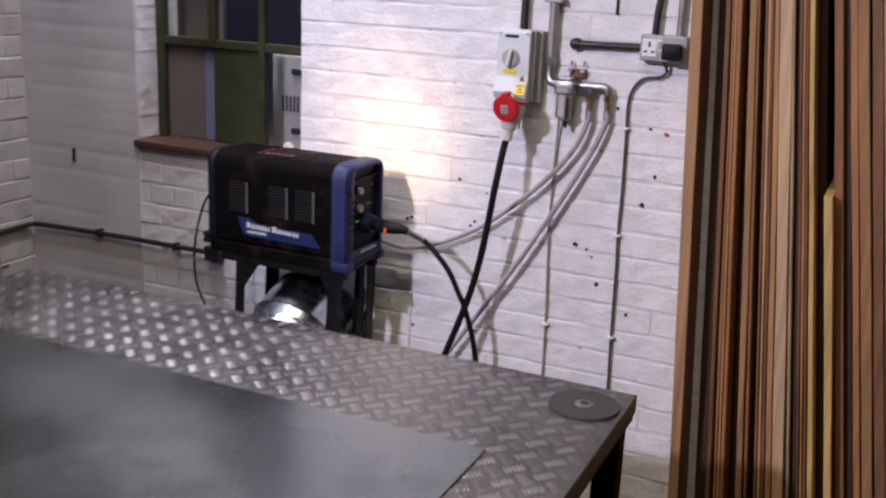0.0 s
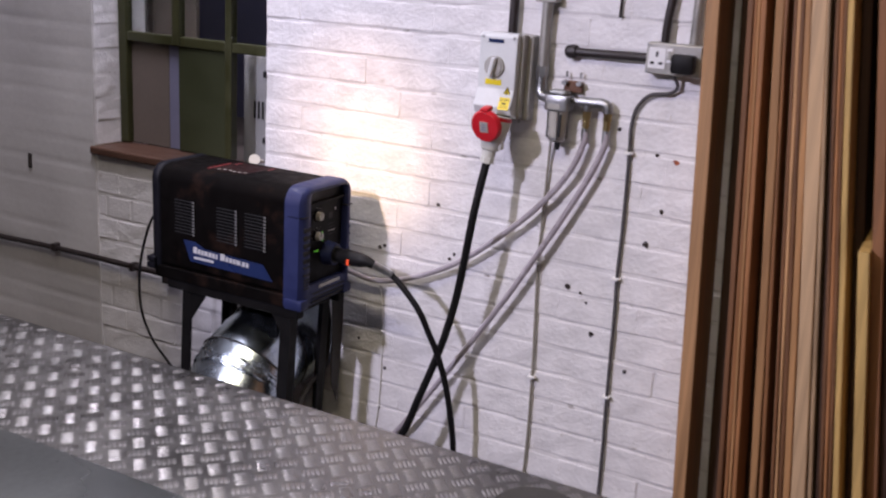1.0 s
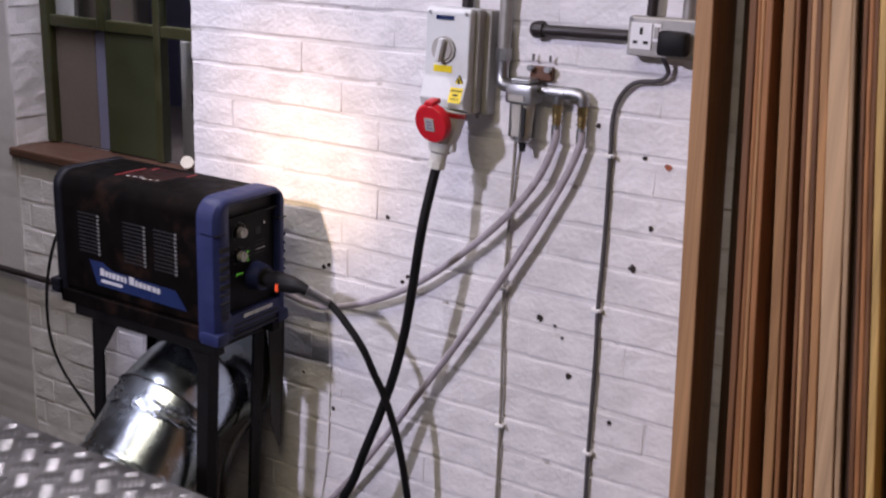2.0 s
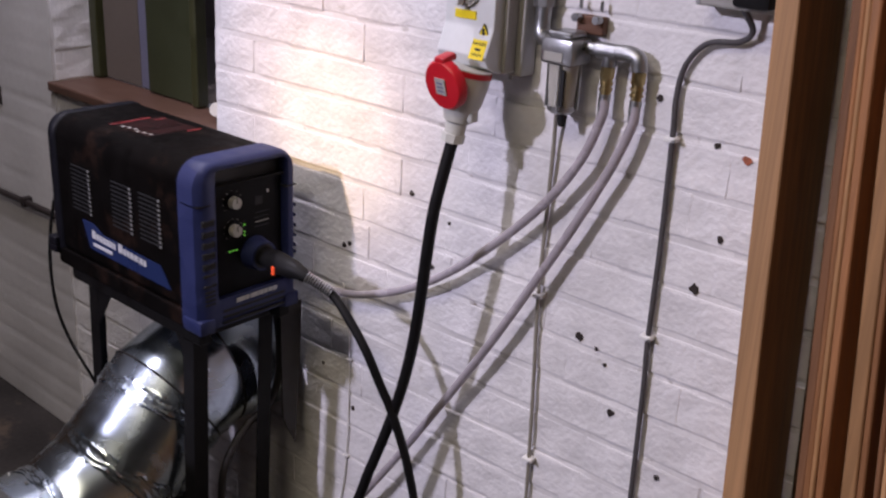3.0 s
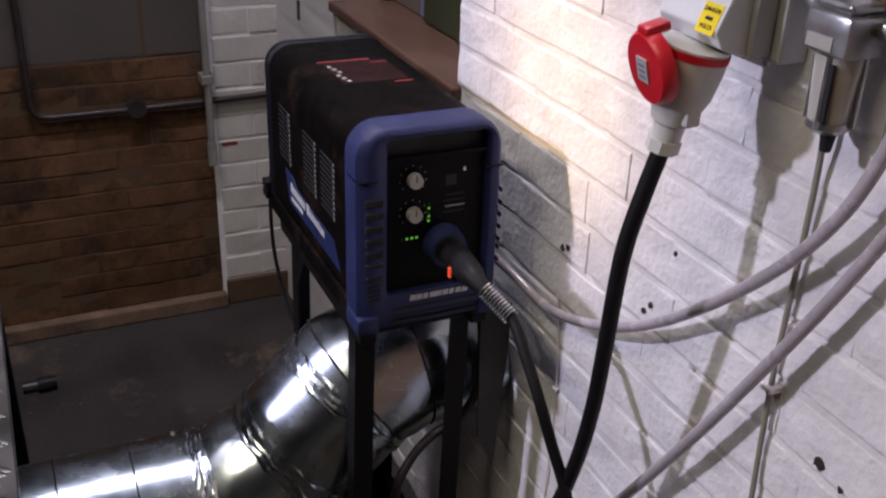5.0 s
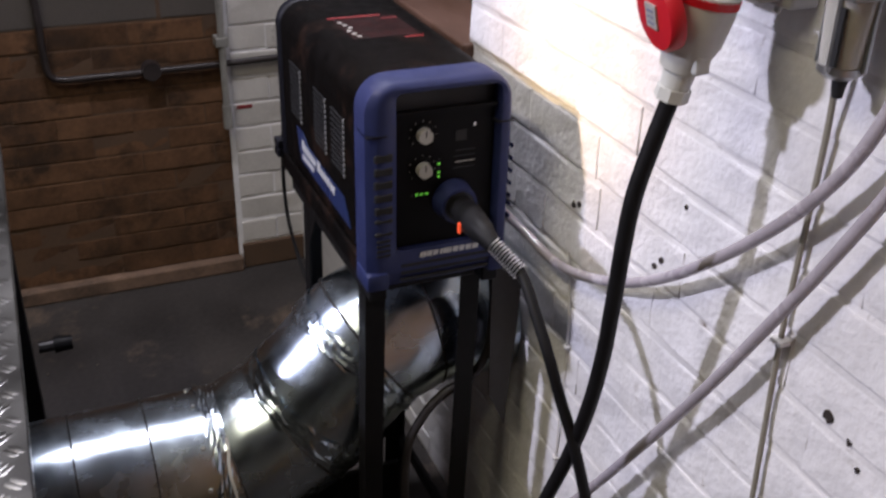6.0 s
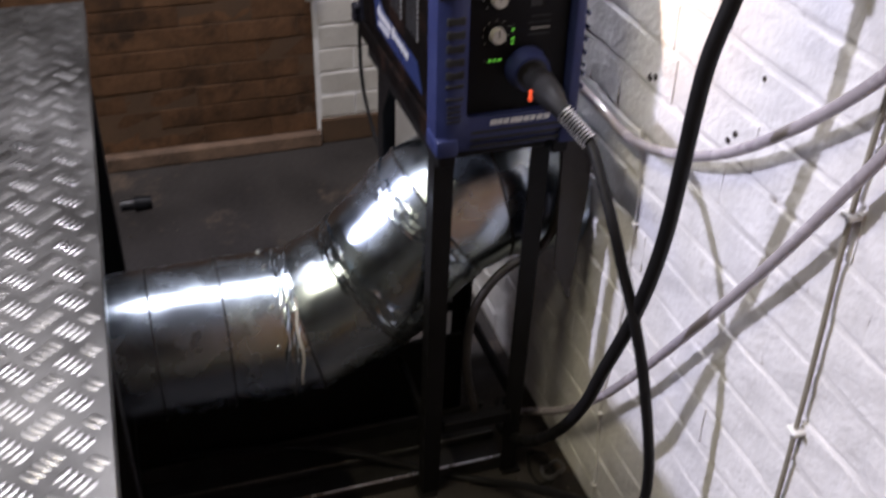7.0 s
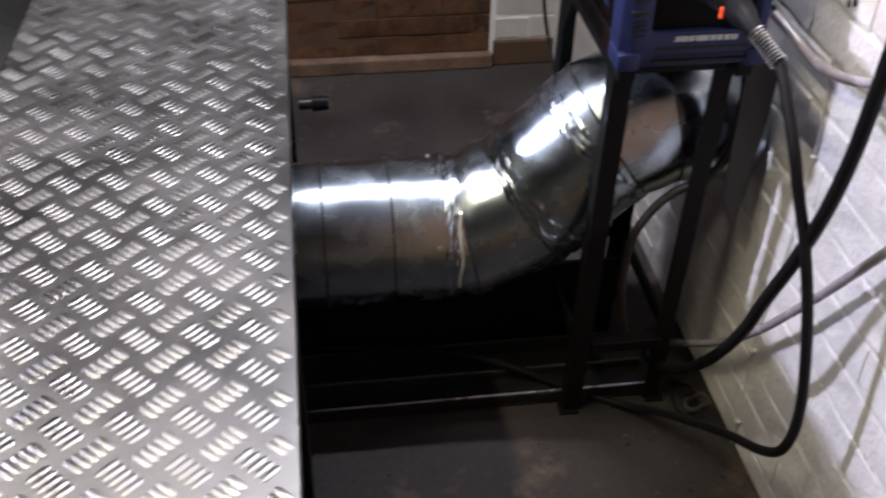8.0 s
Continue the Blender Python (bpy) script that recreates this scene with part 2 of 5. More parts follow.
def rod(a, b, r, r2=None, seg=16, bm=None, caps=True):
    bm = bm or bmesh.new()
    a, b = Vector(a), Vector(b)
    turn = (b - a).to_track_quat("Z", "Y").to_matrix().to_4x4()
    made = bmesh.ops.create_cone(bm, cap_ends=caps, segments=seg, radius1=r, radius2=r if r2 is None else r2, depth=(b - a).length)["verts"]
    bmesh.ops.transform(bm, matrix=Matrix.Translation((a + b) / 2) @ turn, verts=made)
    return bm


def glide(points, steps=8):
    """A smooth line through the given places."""
    p = [Vector(q) for q in points]
    p = [p[0] * 2 - p[1]] + p + [p[-1] * 2 - p[-2]]
    out = []
    for i in range(1, len(p) - 2):
        for k in range(steps):
            t = k / steps
            out.append(0.5 * (2 * p[i] + (p[i + 1] - p[i - 1]) * t + (2 * p[i - 1] - 5 * p[i] + 4 * p[i + 1] - p[i + 2]) * t * t + (3 * p[i] - p[i - 1] - 3 * p[i + 1] + p[i + 2]) * t ** 3))
    out.append(p[-2])
    return out


def sweep(points, r, seg=10, bm=None, radii=None):
    """A round tube along a line of places."""
    bm = bm or bmesh.new()
    rings, up = [], None
    for i, p in enumerate(points):
        way = (points[min(i + 1, len(points) - 1)] - points[max(i - 1, 0)]).normalized()
        if up is None:
            up = way.orthogonal().normalized()
        up = (up - way * up.dot(way)).normalized()
        side = way.cross(up)
        rad = radii[i] if radii else r
        rings.append([bm.verts.new(p + (up * math.cos(2 * math.pi * k / seg) + side * math.sin(2 * math.pi * k / seg)) * rad) for k in range(seg)])
    for a, b in zip(rings, rings[1:]):
        for k in range(seg):
            bm.faces.new((a[k], a[(k + 1) % seg], b[(k + 1) % seg], b[k]))
    bm.faces.new(rings[0][::-1])
    bm.faces.new(rings[-1])
    bmesh.ops.recalc_face_normals(bm, faces=bm.faces)
    return bm


def prism(outline, axis, lo, hi, bm=None):
    """A closed outline of (u, v) pushed along an axis: 'x' takes (y, z), 'y' takes (x, z), 'z' takes (x, y)."""
    bm = bm or bmesh.new()
    put = {"x": lambda u, v, w: (w, u, v), "y": lambda u, v, w: (u, w, v), "z": lambda u, v, w: (u, v, w)}[axis]
    low = [bm.verts.new(put(u, v, lo)) for u, v in outline]
    top = [bm.verts.new(put(u, v, hi)) for u, v in outline]
    made = [bm.faces.new(low), bm.faces.new(top[::-1])]
    k = len(outline)
    for i in range(k):
        made.append(bm.faces.new((low[i], top[i], top[(i + 1) % k], low[(i + 1) % k])))
    bmesh.ops.recalc_face_normals(bm, faces=made)
    return bm


def rounded(u0, u1, v0, v1, r, seg=5):
    out = []
    for cu, cv, a0 in ((u1 - r, v1 - r, 0), (u0 + r, v1 - r, 90), (u0 + r, v0 + r, 180), (u1 - r, v0 + r, 270)):
        for k in range(seg + 1):
            a = radians(a0 + 90 * k / seg)
            out.append((cu + r * math.cos(a), cv + r * math.sin(a)))
    return out


def writing(name, text, size, m, mat, parent, label=""):
    """Lettering in the built-in font, as a thin mesh."""
    cu = bpy.data.curves.new(name, "FONT")
    cu.body, cu.size, cu.extrude, cu.align_x, cu.align_y = text, size, 0.0004, "CENTER", "CENTER"
    tmp = bpy.data.objects.new(name, cu)
    scene.collection.objects.link(tmp)
    me = bpy.data.meshes.new_from_object(tmp.evaluated_get(bpy.context.evaluated_depsgraph_get()))
    bpy.data.objects.remove(tmp)
    me.transform(Matrix.Translation(-root_place(parent)) @ m)
    me.materials.clear()
    me.materials.append(mat)
    ob = new(name, me)
    ob.parent = parent
    return tagged(ob, label)


FACE_Y = pose(0, 0, 0, 90, 0, 0)      # lettering that faces -y

# ---- the room ----
WALL_Y, END_X, TOP = 3.2, -3.335, 3.4
EDGE_Y = 2.968                        # where brown brick meets the white corner
WIN = (-2.745, -2.0, 1.165, 2.35)     # opening: x from, x to, z from, z to

solo("floor", block(-3.6, 2.6, -2.6, 3.5, -0.2, 0.0), CONCRETE, "dark stained concrete workshop floor", "floor", kind="structure")
solo("ceiling", block(-3.6, 2.6, -2.6, 3.5, TOP, TOP + 0.1), CEILING, "plain painted ceiling", "ceiling", kind="structure")
solo("wall_south", block(-3.6, 2.6, -2.7, -2.6, 0, TOP), PLASTER, "plain white wall", "wall", kind="structure")
solo("wall_east", block(2.6, 2.7, -2.6, 3.5, 0, TOP), PLASTER, "plain white wall", "wall", kind="structure")
north = thing("wall_north", (-1.5, 3.2, 0), "white painted brick wall with stains and drill holes", "wall", kind="structure")
bm = bmesh.new()
for x0, x1, z0, z1 in ((-3.6, WIN[0], 0, TOP), (WIN[1], 2.6, 0, TOP), (WIN[0], WIN[1], 0, WIN[2] - 0.03), (WIN[0], WIN[1], WIN[3], TOP)):
    block(x0, x1, WALL_Y + 0.0030, WALL_Y + 0.25, z0, z1, bm=bm)
part("wall_core", bm, PAINT_JOINT, north)
bm = bmesh.new()
cols = [END_X + 0.001 + (WIN[0] - END_X - 0.003) * k / 12 for k in range(13)]
front = [[bm.verts.new((x, 3.1935 + 0.0030 * noise.noise((x * 5, z * 0.045, 3)) + 0.0030 * max(0.0, 0.55 + noise.noise((x * 4, z * 0.14, 8))) * max(0.0, 1 - abs(((z * TOP / 280 - 0.061) % 0.0842) - 0.006) / 0.012), 0.002 + z * (TOP - 0.004) / 280)) for x in cols] for z in range(281)]
for ra, rb in zip(front, front[1:]):
    for k in range(12):
        bm.faces.new((ra[k], ra[k + 1], rb[k + 1], rb[k]))
edge = [row[-1] for row in front]
back = [bm.verts.new((v.co.x, 3.206, v.co.z)) for v in edge]
for k in range(280):
    bm.faces.new((edge[k], back[k], back[k + 1], edge[k + 1]))
part("plaster_coat", bm, SMOOTH_PAINT, north, "smooth white painted plaster beside the window", smooth=True)
west = thing("wall_west", (END_X, 2, 0), "end wall of brown brick and grey block with a white painted corner", "wall", kind="structure")
part("wall_core", block(END_X - 0.3, END_X - 0.0056, -2.6, EDGE_Y, 0, TOP), BROWN_MORTAR, west)
part("wall_core", block(END_X - 0.3, END_X - 0.000, EDGE_Y, 3.2, 0, TOP), PAINT_JOINT, west)

# ---- window and the room beyond it ----
window = thing("window_1", (-2.37, 3.33, 1.165), "olive green painted metal window with a brown sill", "window", kind="structure")
FR = (3.315, 3.35)
for x0, x1, z0, z1, nm in ((-2.745, -2.706, 1.165, 2.35, "window_frame"), (-2.045, -2.0, 1.165, 2.35, "window_frame"), (-2.706, -2.045, 2.31, 2.35, "window_frame"),
                           (-2.496, -2.463, 1.529, 2.31, "mullion"), (-2.264, -2.236, 1.165, 2.31, "mullion")):
    part(nm, block(x0, x1, FR[0], FR[1], z0, z1, 0.004), WINDOW_GREEN, window)
for x0, x1 in ((-2.706, -2.496), (-2.463, -2.264), (-2.236, -2.045)):
    part("transom", block(x0, x1, FR[0] + 0.003, FR[1] - 0.003, 1.529, 1.563, 0.004), WINDOW_GREEN, window)
    pane = part("pane", block(x0, x1, 3.332, 3.336, 1.563, 2.31), PANE, window)
    pane.visible_shadow = False
part("infill_panel", block(-2.706, -2.532, 3.338, 3.346, 1.166, 1.528, 0.002, 1), BEYOND_GREY, window, "dusty grey-brown infill panel")
part("infill_strip", block(-2.531, -2.478, 3.339, 3.349, 1.166, 1.528, 0.002, 1), BEYOND_BLUE, window, "blue-grey infill strip")
part("infill_panel", block(-2.477, -2.265, 3.326, 3.338, 1.166, 1.528, 0.003, 1), BOARD_GREEN, window, "dark olive green infill panel")
part("sill", block(-2.76, -1.985, 3.178, 3.349, 1.135, 1.163, 0.006), SILL, window, "reddish brown painted sill, dusty")
solo("backdrop", block(-3.3, -1.2, 4.30, 4.35, 0.6, 2.7), BEYOND_BLUE, "dim blue-grey wall of the next room", "wall", kind="structure")
for nm, b in (("side_wall_1", (-3.32, -3.3, 3.45, 4.35)), ("side_wall_2", (-1.2, -1.18, 3.45, 4.35))):
    solo(nm, block(*b, 0.6, 2.7), BEYOND_GREY, "dim wall of the next room", "wall", kind="structure")
solo("next_room_ceiling", block(-3.3, -1.2, 3.45, 4.3, 2.7, 2.72), BEYOND_GREY, "dim ceiling of the next room", "ceiling", kind="structure")
solo("next_room_ledge", block(-3.3, -1.2, 3.46, 4.3, 1.08, 1.12), BEYOND_GREY, "dusty shelf in the next room", "shelf", kind="structure")
solo("grey_board", block(-2.86, -2.60, 3.56, 3.58, 1.12, 2.3, 0.003), BEYOND_GREY, "dusty grey board leaning behind the window", "board")
unit = thing("storage_unit", (-2.1, 3.5, 1.12), "off-white vented metal cabinet with dark handles", "cabinet")
part("body", block(-2.285, -1.98, 3.44, 3.7, 1.12, 1.515, 0.008), APPLIANCE, unit)
for z in (1.215, 1.445):
    part("handle", block(-2.19, -2.08, 3.425, 3.438, z, z + 0.022, 0.004), SLOT, unit, "dark recessed handle")
for k in range(9):
    part("vent_slot", block(-2.235 + k * 0.017, -2.228 + k * 0.017, 3.436, 3.4385, 1.30, 1.36), SLOT, unit)
mug = thing("mug", (-2.10, 3.28, 1.163), "small white mug tipped on the window sill", "mug")
m = Matrix.Translation((-2.112, 3.288, 1.186)) @ pose(0, 0, 0, 62, 0, 35) @ Matrix.Diagonal((0.62, 0.62, 0.62, 1))
bm = bmesh.new()
bmesh.ops.create_cone(bm, cap_ends=True, segments=20, radius1=0.024, radius2=0.030, depth=0.06, matrix=m)
top = [f for f in bm.faces if len(f.verts) > 4]
bmesh.ops.inset_individual(bm, faces=top[:1], thickness=0.004, depth=0)
part("cup", bm, MUG, mug, smooth=True)
part("handle", sweep([m @ v for v in glide([(0.026, 0, -0.018), (0.045, 0, -0.012), (0.045, 0, 0.012), (0.028, 0, 0.018)], 5)], 0.004, 8), MUG, mug, smooth=True)

# ---- work bench ----
BX0, BX1, BY0, BY1, BZ = -2.42, -0.495, 0.95, 2.312, 0.91
bench = thing("work_bench", (-1.46, 1.63, 0), "long metal work bench topped with aluminium tread plate", "workbench")
part("tread_sheet", block(BX0, BX1, BY0, BY1, BZ - 0.006, BZ, 0.0015, 1), TREAD, bench, "aluminium five-bar tread plate")
part("apron", block(BX0 + 0.004, BX1 - 0.004, BY1 - 0.012, BY1 - 0.006, BZ - 0.066, BZ - 0.0065), DARK_STEEL, bench)
part("apron", block(BX1 - 0.012, BX1 - 0.006, BY0 + 0.01, BY1 - 0.013, BZ - 0.066, BZ - 0.0065), DARK_STEEL, bench)
part("rim", block(BX1 - 0.006, BX1, BY0, BY1, BZ - 0.045, BZ - 0.0065, 0.001, 1), TREAD, bench, "folded tread plate rim")
part("rim", block(BX0, BX1 - 0.0065, BY1 - 0.0055, BY1, BZ - 0.030, BZ - 0.0065, 0.001, 1), TREAD, bench, "folded tread plate rim")
for x in (BX0 + 0.01, -1.46, BX1 - 0.075):
    for y in (BY0 + 0.02, BY1 - 0.075):
        part("leg", block(x, x + 0.06, y, y + 0.06, 0, BZ - 0.067, 0.004), BLACK_STEEL, bench)
for y in (BY0 + 0.03, BY1 - 0.06):
    for x0, x1 in ((BX0 + 0.072, -1.462), (-1.398, BX1 - 0.077)):
        part("lower_rail", block(x0, x1, y, y + 0.03, 0.18, 0.22, 0.003), BLACK_STEEL, bench)
part("end_rail", block(BX1 - 0.06, BX1 - 0.03, BY0 + 0.082, BY1 - 0.077, 0.42, 0.46, 0.003), BLACK_STEEL, bench)
# raised five-bar pattern: groups turned alternately to left and right
P = 0.0645
bm = bmesh.new()
SHEET = (-2.40, -0.70, 0.97, 1.866)   # smooth sheet lying on the tread plate


def tread_bar(bm, cx, cy, ux, uy, z, length=0.0270, wide=0.0094, tall=0.0011):
    """One raised bar with a rounded back and tapering ends."""
    vx, vy = -uy, ux
    rows = []
    for s, w in ((-0.5, 0.35), (-0.30, 1.0), (0.30, 1.0), (0.5, 0.35)):
        rows.append([bm.verts.new((cx + ux * length * s + vx * wide * 0.5 * w * q, cy + uy * length * s + vy * wide * 0.5 * w * q, z - 0.0002 + tall * h * (1 if w == 1.0 else 0.12))) for q, h in ((-1, 0), (-0.6, 0.75), (0, 1), (0.6, 0.75), (1, 0))])
    for a, b in zip(rows, rows[1:]):
        for k in range(4):
            bm.faces.new((a[k], b[k], b[k + 1], a[k + 1])).smooth = True


R2 = math.sqrt(0.5)
for i in range(-22, 42):
    for j in range(-42, 2):
        x, y = -0.974 + (i - 24) * P / 2 * 1.0, 2.303 + j * P / 2
        if (i + j) % 2:
            continue
        bright = i % 2 == 0
        ux, uy = (R2, R2) if bright else (R2, -R2)
        if SHEET[0] - 0.02 < x < SHEET[1] - 0.02 and SHEET[2] < y < SHEET[3] - 0.02:
            continue
        for k in range(-2, 3):
            cx, cy = x - uy * k * 0.0093, y + ux * k * 0.0093
            if BX0 + 0.012 < cx < BX1 - 0.012 and BY0 + 0.012 < cy < BY1 - 0.009:
                tread_bar(bm, cx, cy, ux, uy, BZ)
part("raised_tread", bm, TREAD_BAR, bench, "raised bright tread bars")
valve = part("stop_valve", rod((-2.36, 2.312, 0.43), (-2.36, 2.345, 0.43), 0.014), DARK_STEEL, bench, smooth=True)
part("knob", rod((-2.36, 2.345, 0.43), (-2.36, 2.385, 0.43), 0.020, 0.017), BLACK_STEEL, valve, smooth=True)
bm = block(SHEET[0], SHEET[1], SHEET[2], SHEET[3], BZ + 0.0020, BZ + 0.0040, 0.0006, 1)
solo("steel_sheet", bm, STEEL, "smooth grey steel sheet lying on the tread plate", "metal sheet")
disc = thing("grinding_disc", (-0.575, 2.175, BZ + 0.0019), "used dark grinding disc lying on the bench corner", "disc")
dx, dy = -0.588, 2.186
part("abrasive", rod((dx, dy, BZ + 0.0019), (dx, dy, BZ + 0.0060), 0.082, 0.081, 44), DISC, disc, smooth=True)
part("centre", rod((dx, dy, BZ + 0.0061), (dx, dy, BZ + 0.0080), 0.022, 0.019, 24), DISC_CORE, disc, smooth=True)
part("bore", rod((dx, dy, BZ + 0.0081), (dx, dy, BZ + 0.0086), 0.010, 0.010, 20), SLOT, disc)

# ---- plasma cutter on its stand ----
MX0, MX1, MY0, MY1, MZ0, MZ1 = -2.155, -1.598, 2.848, 3.098, 0.888, 1.242
stand = thing("machine_stand", (-1.85, 2.97, 0), "black welded angle-steel stand with four legs", "stand")
LEAN_X = 0.040                        # the feet stand a little back from the top
LEGS = [(-1.636, 2.855, 1, 1), (-1.652, 3.076, 1, -1), (-2.045, 2.862, -1, 1), (-2.045, 3.083, -1, -1)]
for x, y, sx, sy in LEGS:
    a, t = 0.036, 0.005
    out = [(x, y), (x - sx * a, y), (x - sx * a, y + sy * t), (x - sx * t, y + sy * t), (x - sx * t, y + sy * a), (x, y + sy * a)]
    bm = prism(out, "z", 0.006, 0.858)
    block(x - 0.03 if sx > 0 else x - 0.01, x + 0.01 if sx > 0 else x + 0.03, y - 0.01 if sy > 0 else y - 0.03, y + 0.03 if sy > 0 else y + 0.01, 0, 0.006, bm=bm)
    for v in bm.verts:
        v.co.x -= LEAN_X * (1 - v.co.z / 0.858)
    part("leg", bm, BLACK_STEEL, stand)
for y0, y1 in ((2.855, 2.885), (3.06, 3.09)):
    part("top_rail", block(-2.10, -1.612, y0, y1, 0.859, 0.887, 0.002, 1), BLACK_STEEL, stand)
    part("side_rail", block(-2.040, -1.706, y0 + 0.008, y1 - 0.008, 0.175, 0.203, 0.002, 1), BLACK_STEEL, stand)
for x0, x1 in ((-1.668, -1.640), (-2.07, -2.04)):
    part("cross_rail", block(x0, x1, 2.886, 3.059, 0.859, 0.886, 0.002, 1), BLACK_STEEL, stand)
    part("cross_rail", block(x0 - 0.032, x1 - 0.032, 2.897, 3.050, 0.175, 0.203, 0.002, 1), BLACK_STEEL, stand)
part("gusset", prism([(-2.040, 0.858), (-1.955, 0.858), (-2.010, 0.775), (-2.040, 0.735)], "y", 2.8625, 2.8665), BLACK_STEEL, stand)
part("gusset", prism([(-1.673, 0.858), (-1.710, 0.858), (-1.673, 0.80)], "y", 2.8625, 2.8665), BLACK_STEEL, stand)
part("brace", rod((-2.04, 3.075, 0.80), (-1.97, 3.075, 0.60), 0.008, seg=8), BLACK_STEEL, stand)

cutter = thing("plasma_cutter", (-1.88, 2.973, MZ0), "black and blue plasma cutting machine with front controls", "machine")


def shell(out, x0, x1, bevel, seg=3):
    bm = prism(out, "x", x0, x1)
    ends = [f for f in bm.faces if len(f.verts) > 6]
    edges = list({e for f in ends for e in f.edges})
    bmesh.ops.bevel(bm, geom=edges, offset=bevel, segments=seg, affect="EDGES", profile=0.5)
    return bm


def arch(y0, y1, z0, z1, r, low=0.012, seg=7):
    """An outline with a large radius at the top and a small one at the bottom."""
    out = []
    for cu, cv, rr, a0 in ((y1 - r, z1 - r, r, 0), (y0 + r, z1 - r, r, 90), (y0 + low, z0 + low, low, 180), (y1 - low, z0 + low, low, 270)):
        for k in range(seg + 1):
            a = radians(a0 + 90 * k / seg)
            out.append((cu + rr * math.cos(a), cv + rr * math.sin(a)))
    return out


part("cover", shell(arch(MY0 + 0.005, MY1 - 0.005, MZ0 + 0.040, MZ1 - 0.004, 0.046), MX0 + 0.0345, MX1 - 0.0615, 0.0012, 1), CASE_BLACK, cutter, "black powder-coated metal cover", smooth=True)
part("base_tray", block(MX0 + 0.012, MX1 - 0.030, MY0 + 0.001, MY1 - 0.001, MZ0, MZ0 + 0.039, 0.004), CASE_BLACK, cutter)
part("rear_bezel", shell(arch(MY0 + 0.001, MY1 - 0.001, MZ0 + 0.014, MZ1 - 0.002, 0.047), MX0, MX0 + 0.034, 0.012), CASE_DARK, cutter, "dark moulded rear frame", smooth=True)
for z in (0.925, 0.945):
    part("rear_foot", block(MX0 - 0.012, MX0 + 0.02, MY0 - 0.010, MY0 + 0.02, z - 0.012, z + 0.006, 0.003), CASE_DARK, cutter)
# front bezel: a rounded frame round a sunken panel
bm = bmesh.new()
outer = arch(MY0, MY1, MZ0, MZ1, 0.050)
inner = arch(2.899, 3.074, 0.950, 1.222, 0.010, 0.010)
xs = [(MX1 - 0.061, 0.0, outer), (MX1 - 0.012, 0.0, outer), (MX1 - 0.003, 0.25, None), (MX1, 0.5, None), (MX1 - 0.002, 0.85, None), (MX1 - 0.008, 1.0, inner), (MX1 - 0.030, 1.0, inner)]
rings = []
for x, f, o in xs:
    o = o or [(a[0] * (1 - f) + b[0] * f, a[1] * (1 - f) + b[1] * f) for a, b in zip(outer, inner)]
    rings.append([bm.verts.new((x, u, v)) for u, v in o])
for a, b in zip(rings, rings[1:]):
    for k in range(len(a)):
        bm.faces.new((a[k], a[(k + 1) % len(a)], b[(k + 1) % len(a)], b[k]))
bm.faces.new(rings[0])
bmesh.ops.recalc_face_normals(bm, faces=bm.faces)
bezel = part("front_bezel", bm, CASE_BLUE, cutter, "dark blue moulded front frame", smooth=True)
for k in range(7):
    z = 1.128 - k * 0.0225
    h = 0.012 if k < 5 else 0.005
    part("vent", block(MX1 - 0.012, MX1 + 0.0006, MY0 + 0.012, MY0 + 0.043, z - h - 0.001, z + 0.001, 0.002, 1), SLOT, bezel)
    part("vent", block(MX1 - 0.045, MX1 - 0.010, MY1 - 0.008, MY1 + 0.0008, z - h, z, 0.002, 1), SLOT, bezel)
    part("rib", block(MX1 - 0.045, MX1 - 0.006, MY1 + 0.001, MY1 + 0.006, z - h - 0.009, z - h - 0.001, 0.002, 1), CASE_BLUE, bezel)
for k in range(4):
    part("vent", block(MX1 - 0.010, MX1 + 0.0006, MY0 + 0.015, MY0 + 0.038, 0.976 - k * 0.009, 0.980 - k * 0.009), SLOT, bezel)
for y0, y1 in ((MY0 - 0.004, MY0 + 0.036), (MY1 - 0.036, MY1 + 0.004)):
    part("corner_guard", block(MX1 - 0.058, MX1 + 0.005, y0, y1, MZ0 - 0.001, MZ0 + 0.032, 0.007), CASE_BLUE, bezel, smooth=True)
    part("seam_line", block(MX1 - 0.050, MX1 + 0.0012, y0 + 0.004, y1 - 0.004, 1.158, 1.1605), CASE_DARK, bezel)
for k in range(3):
    part("bottom_slot", block(MX1 - 0.006, MX1 + 0.0008, 2.905, 3.065, 0.898 + k * 0.013, 0.903 + k * 0.013), SLOT, bezel)
part("front_panel", block(MX1 - 0.029, MX1 - 0.020, 2.900, 3.073, 0.951, 1.185, 0.002), PANEL_BLACK, cutter, "black control panel")
part("handle_recess", block(MX1 - 0.0295, MX1 - 0.026, 2.900, 3.073, 1.187, 1.221), SLOT, cutter)
part("panel_lip", block(MX1 - 0.020, MX1 - 0.010, 2.900, 3.073, 1.183, 1.190, 0.002), PANEL_BLACK, cutter)
PF = MX1 - 0.020
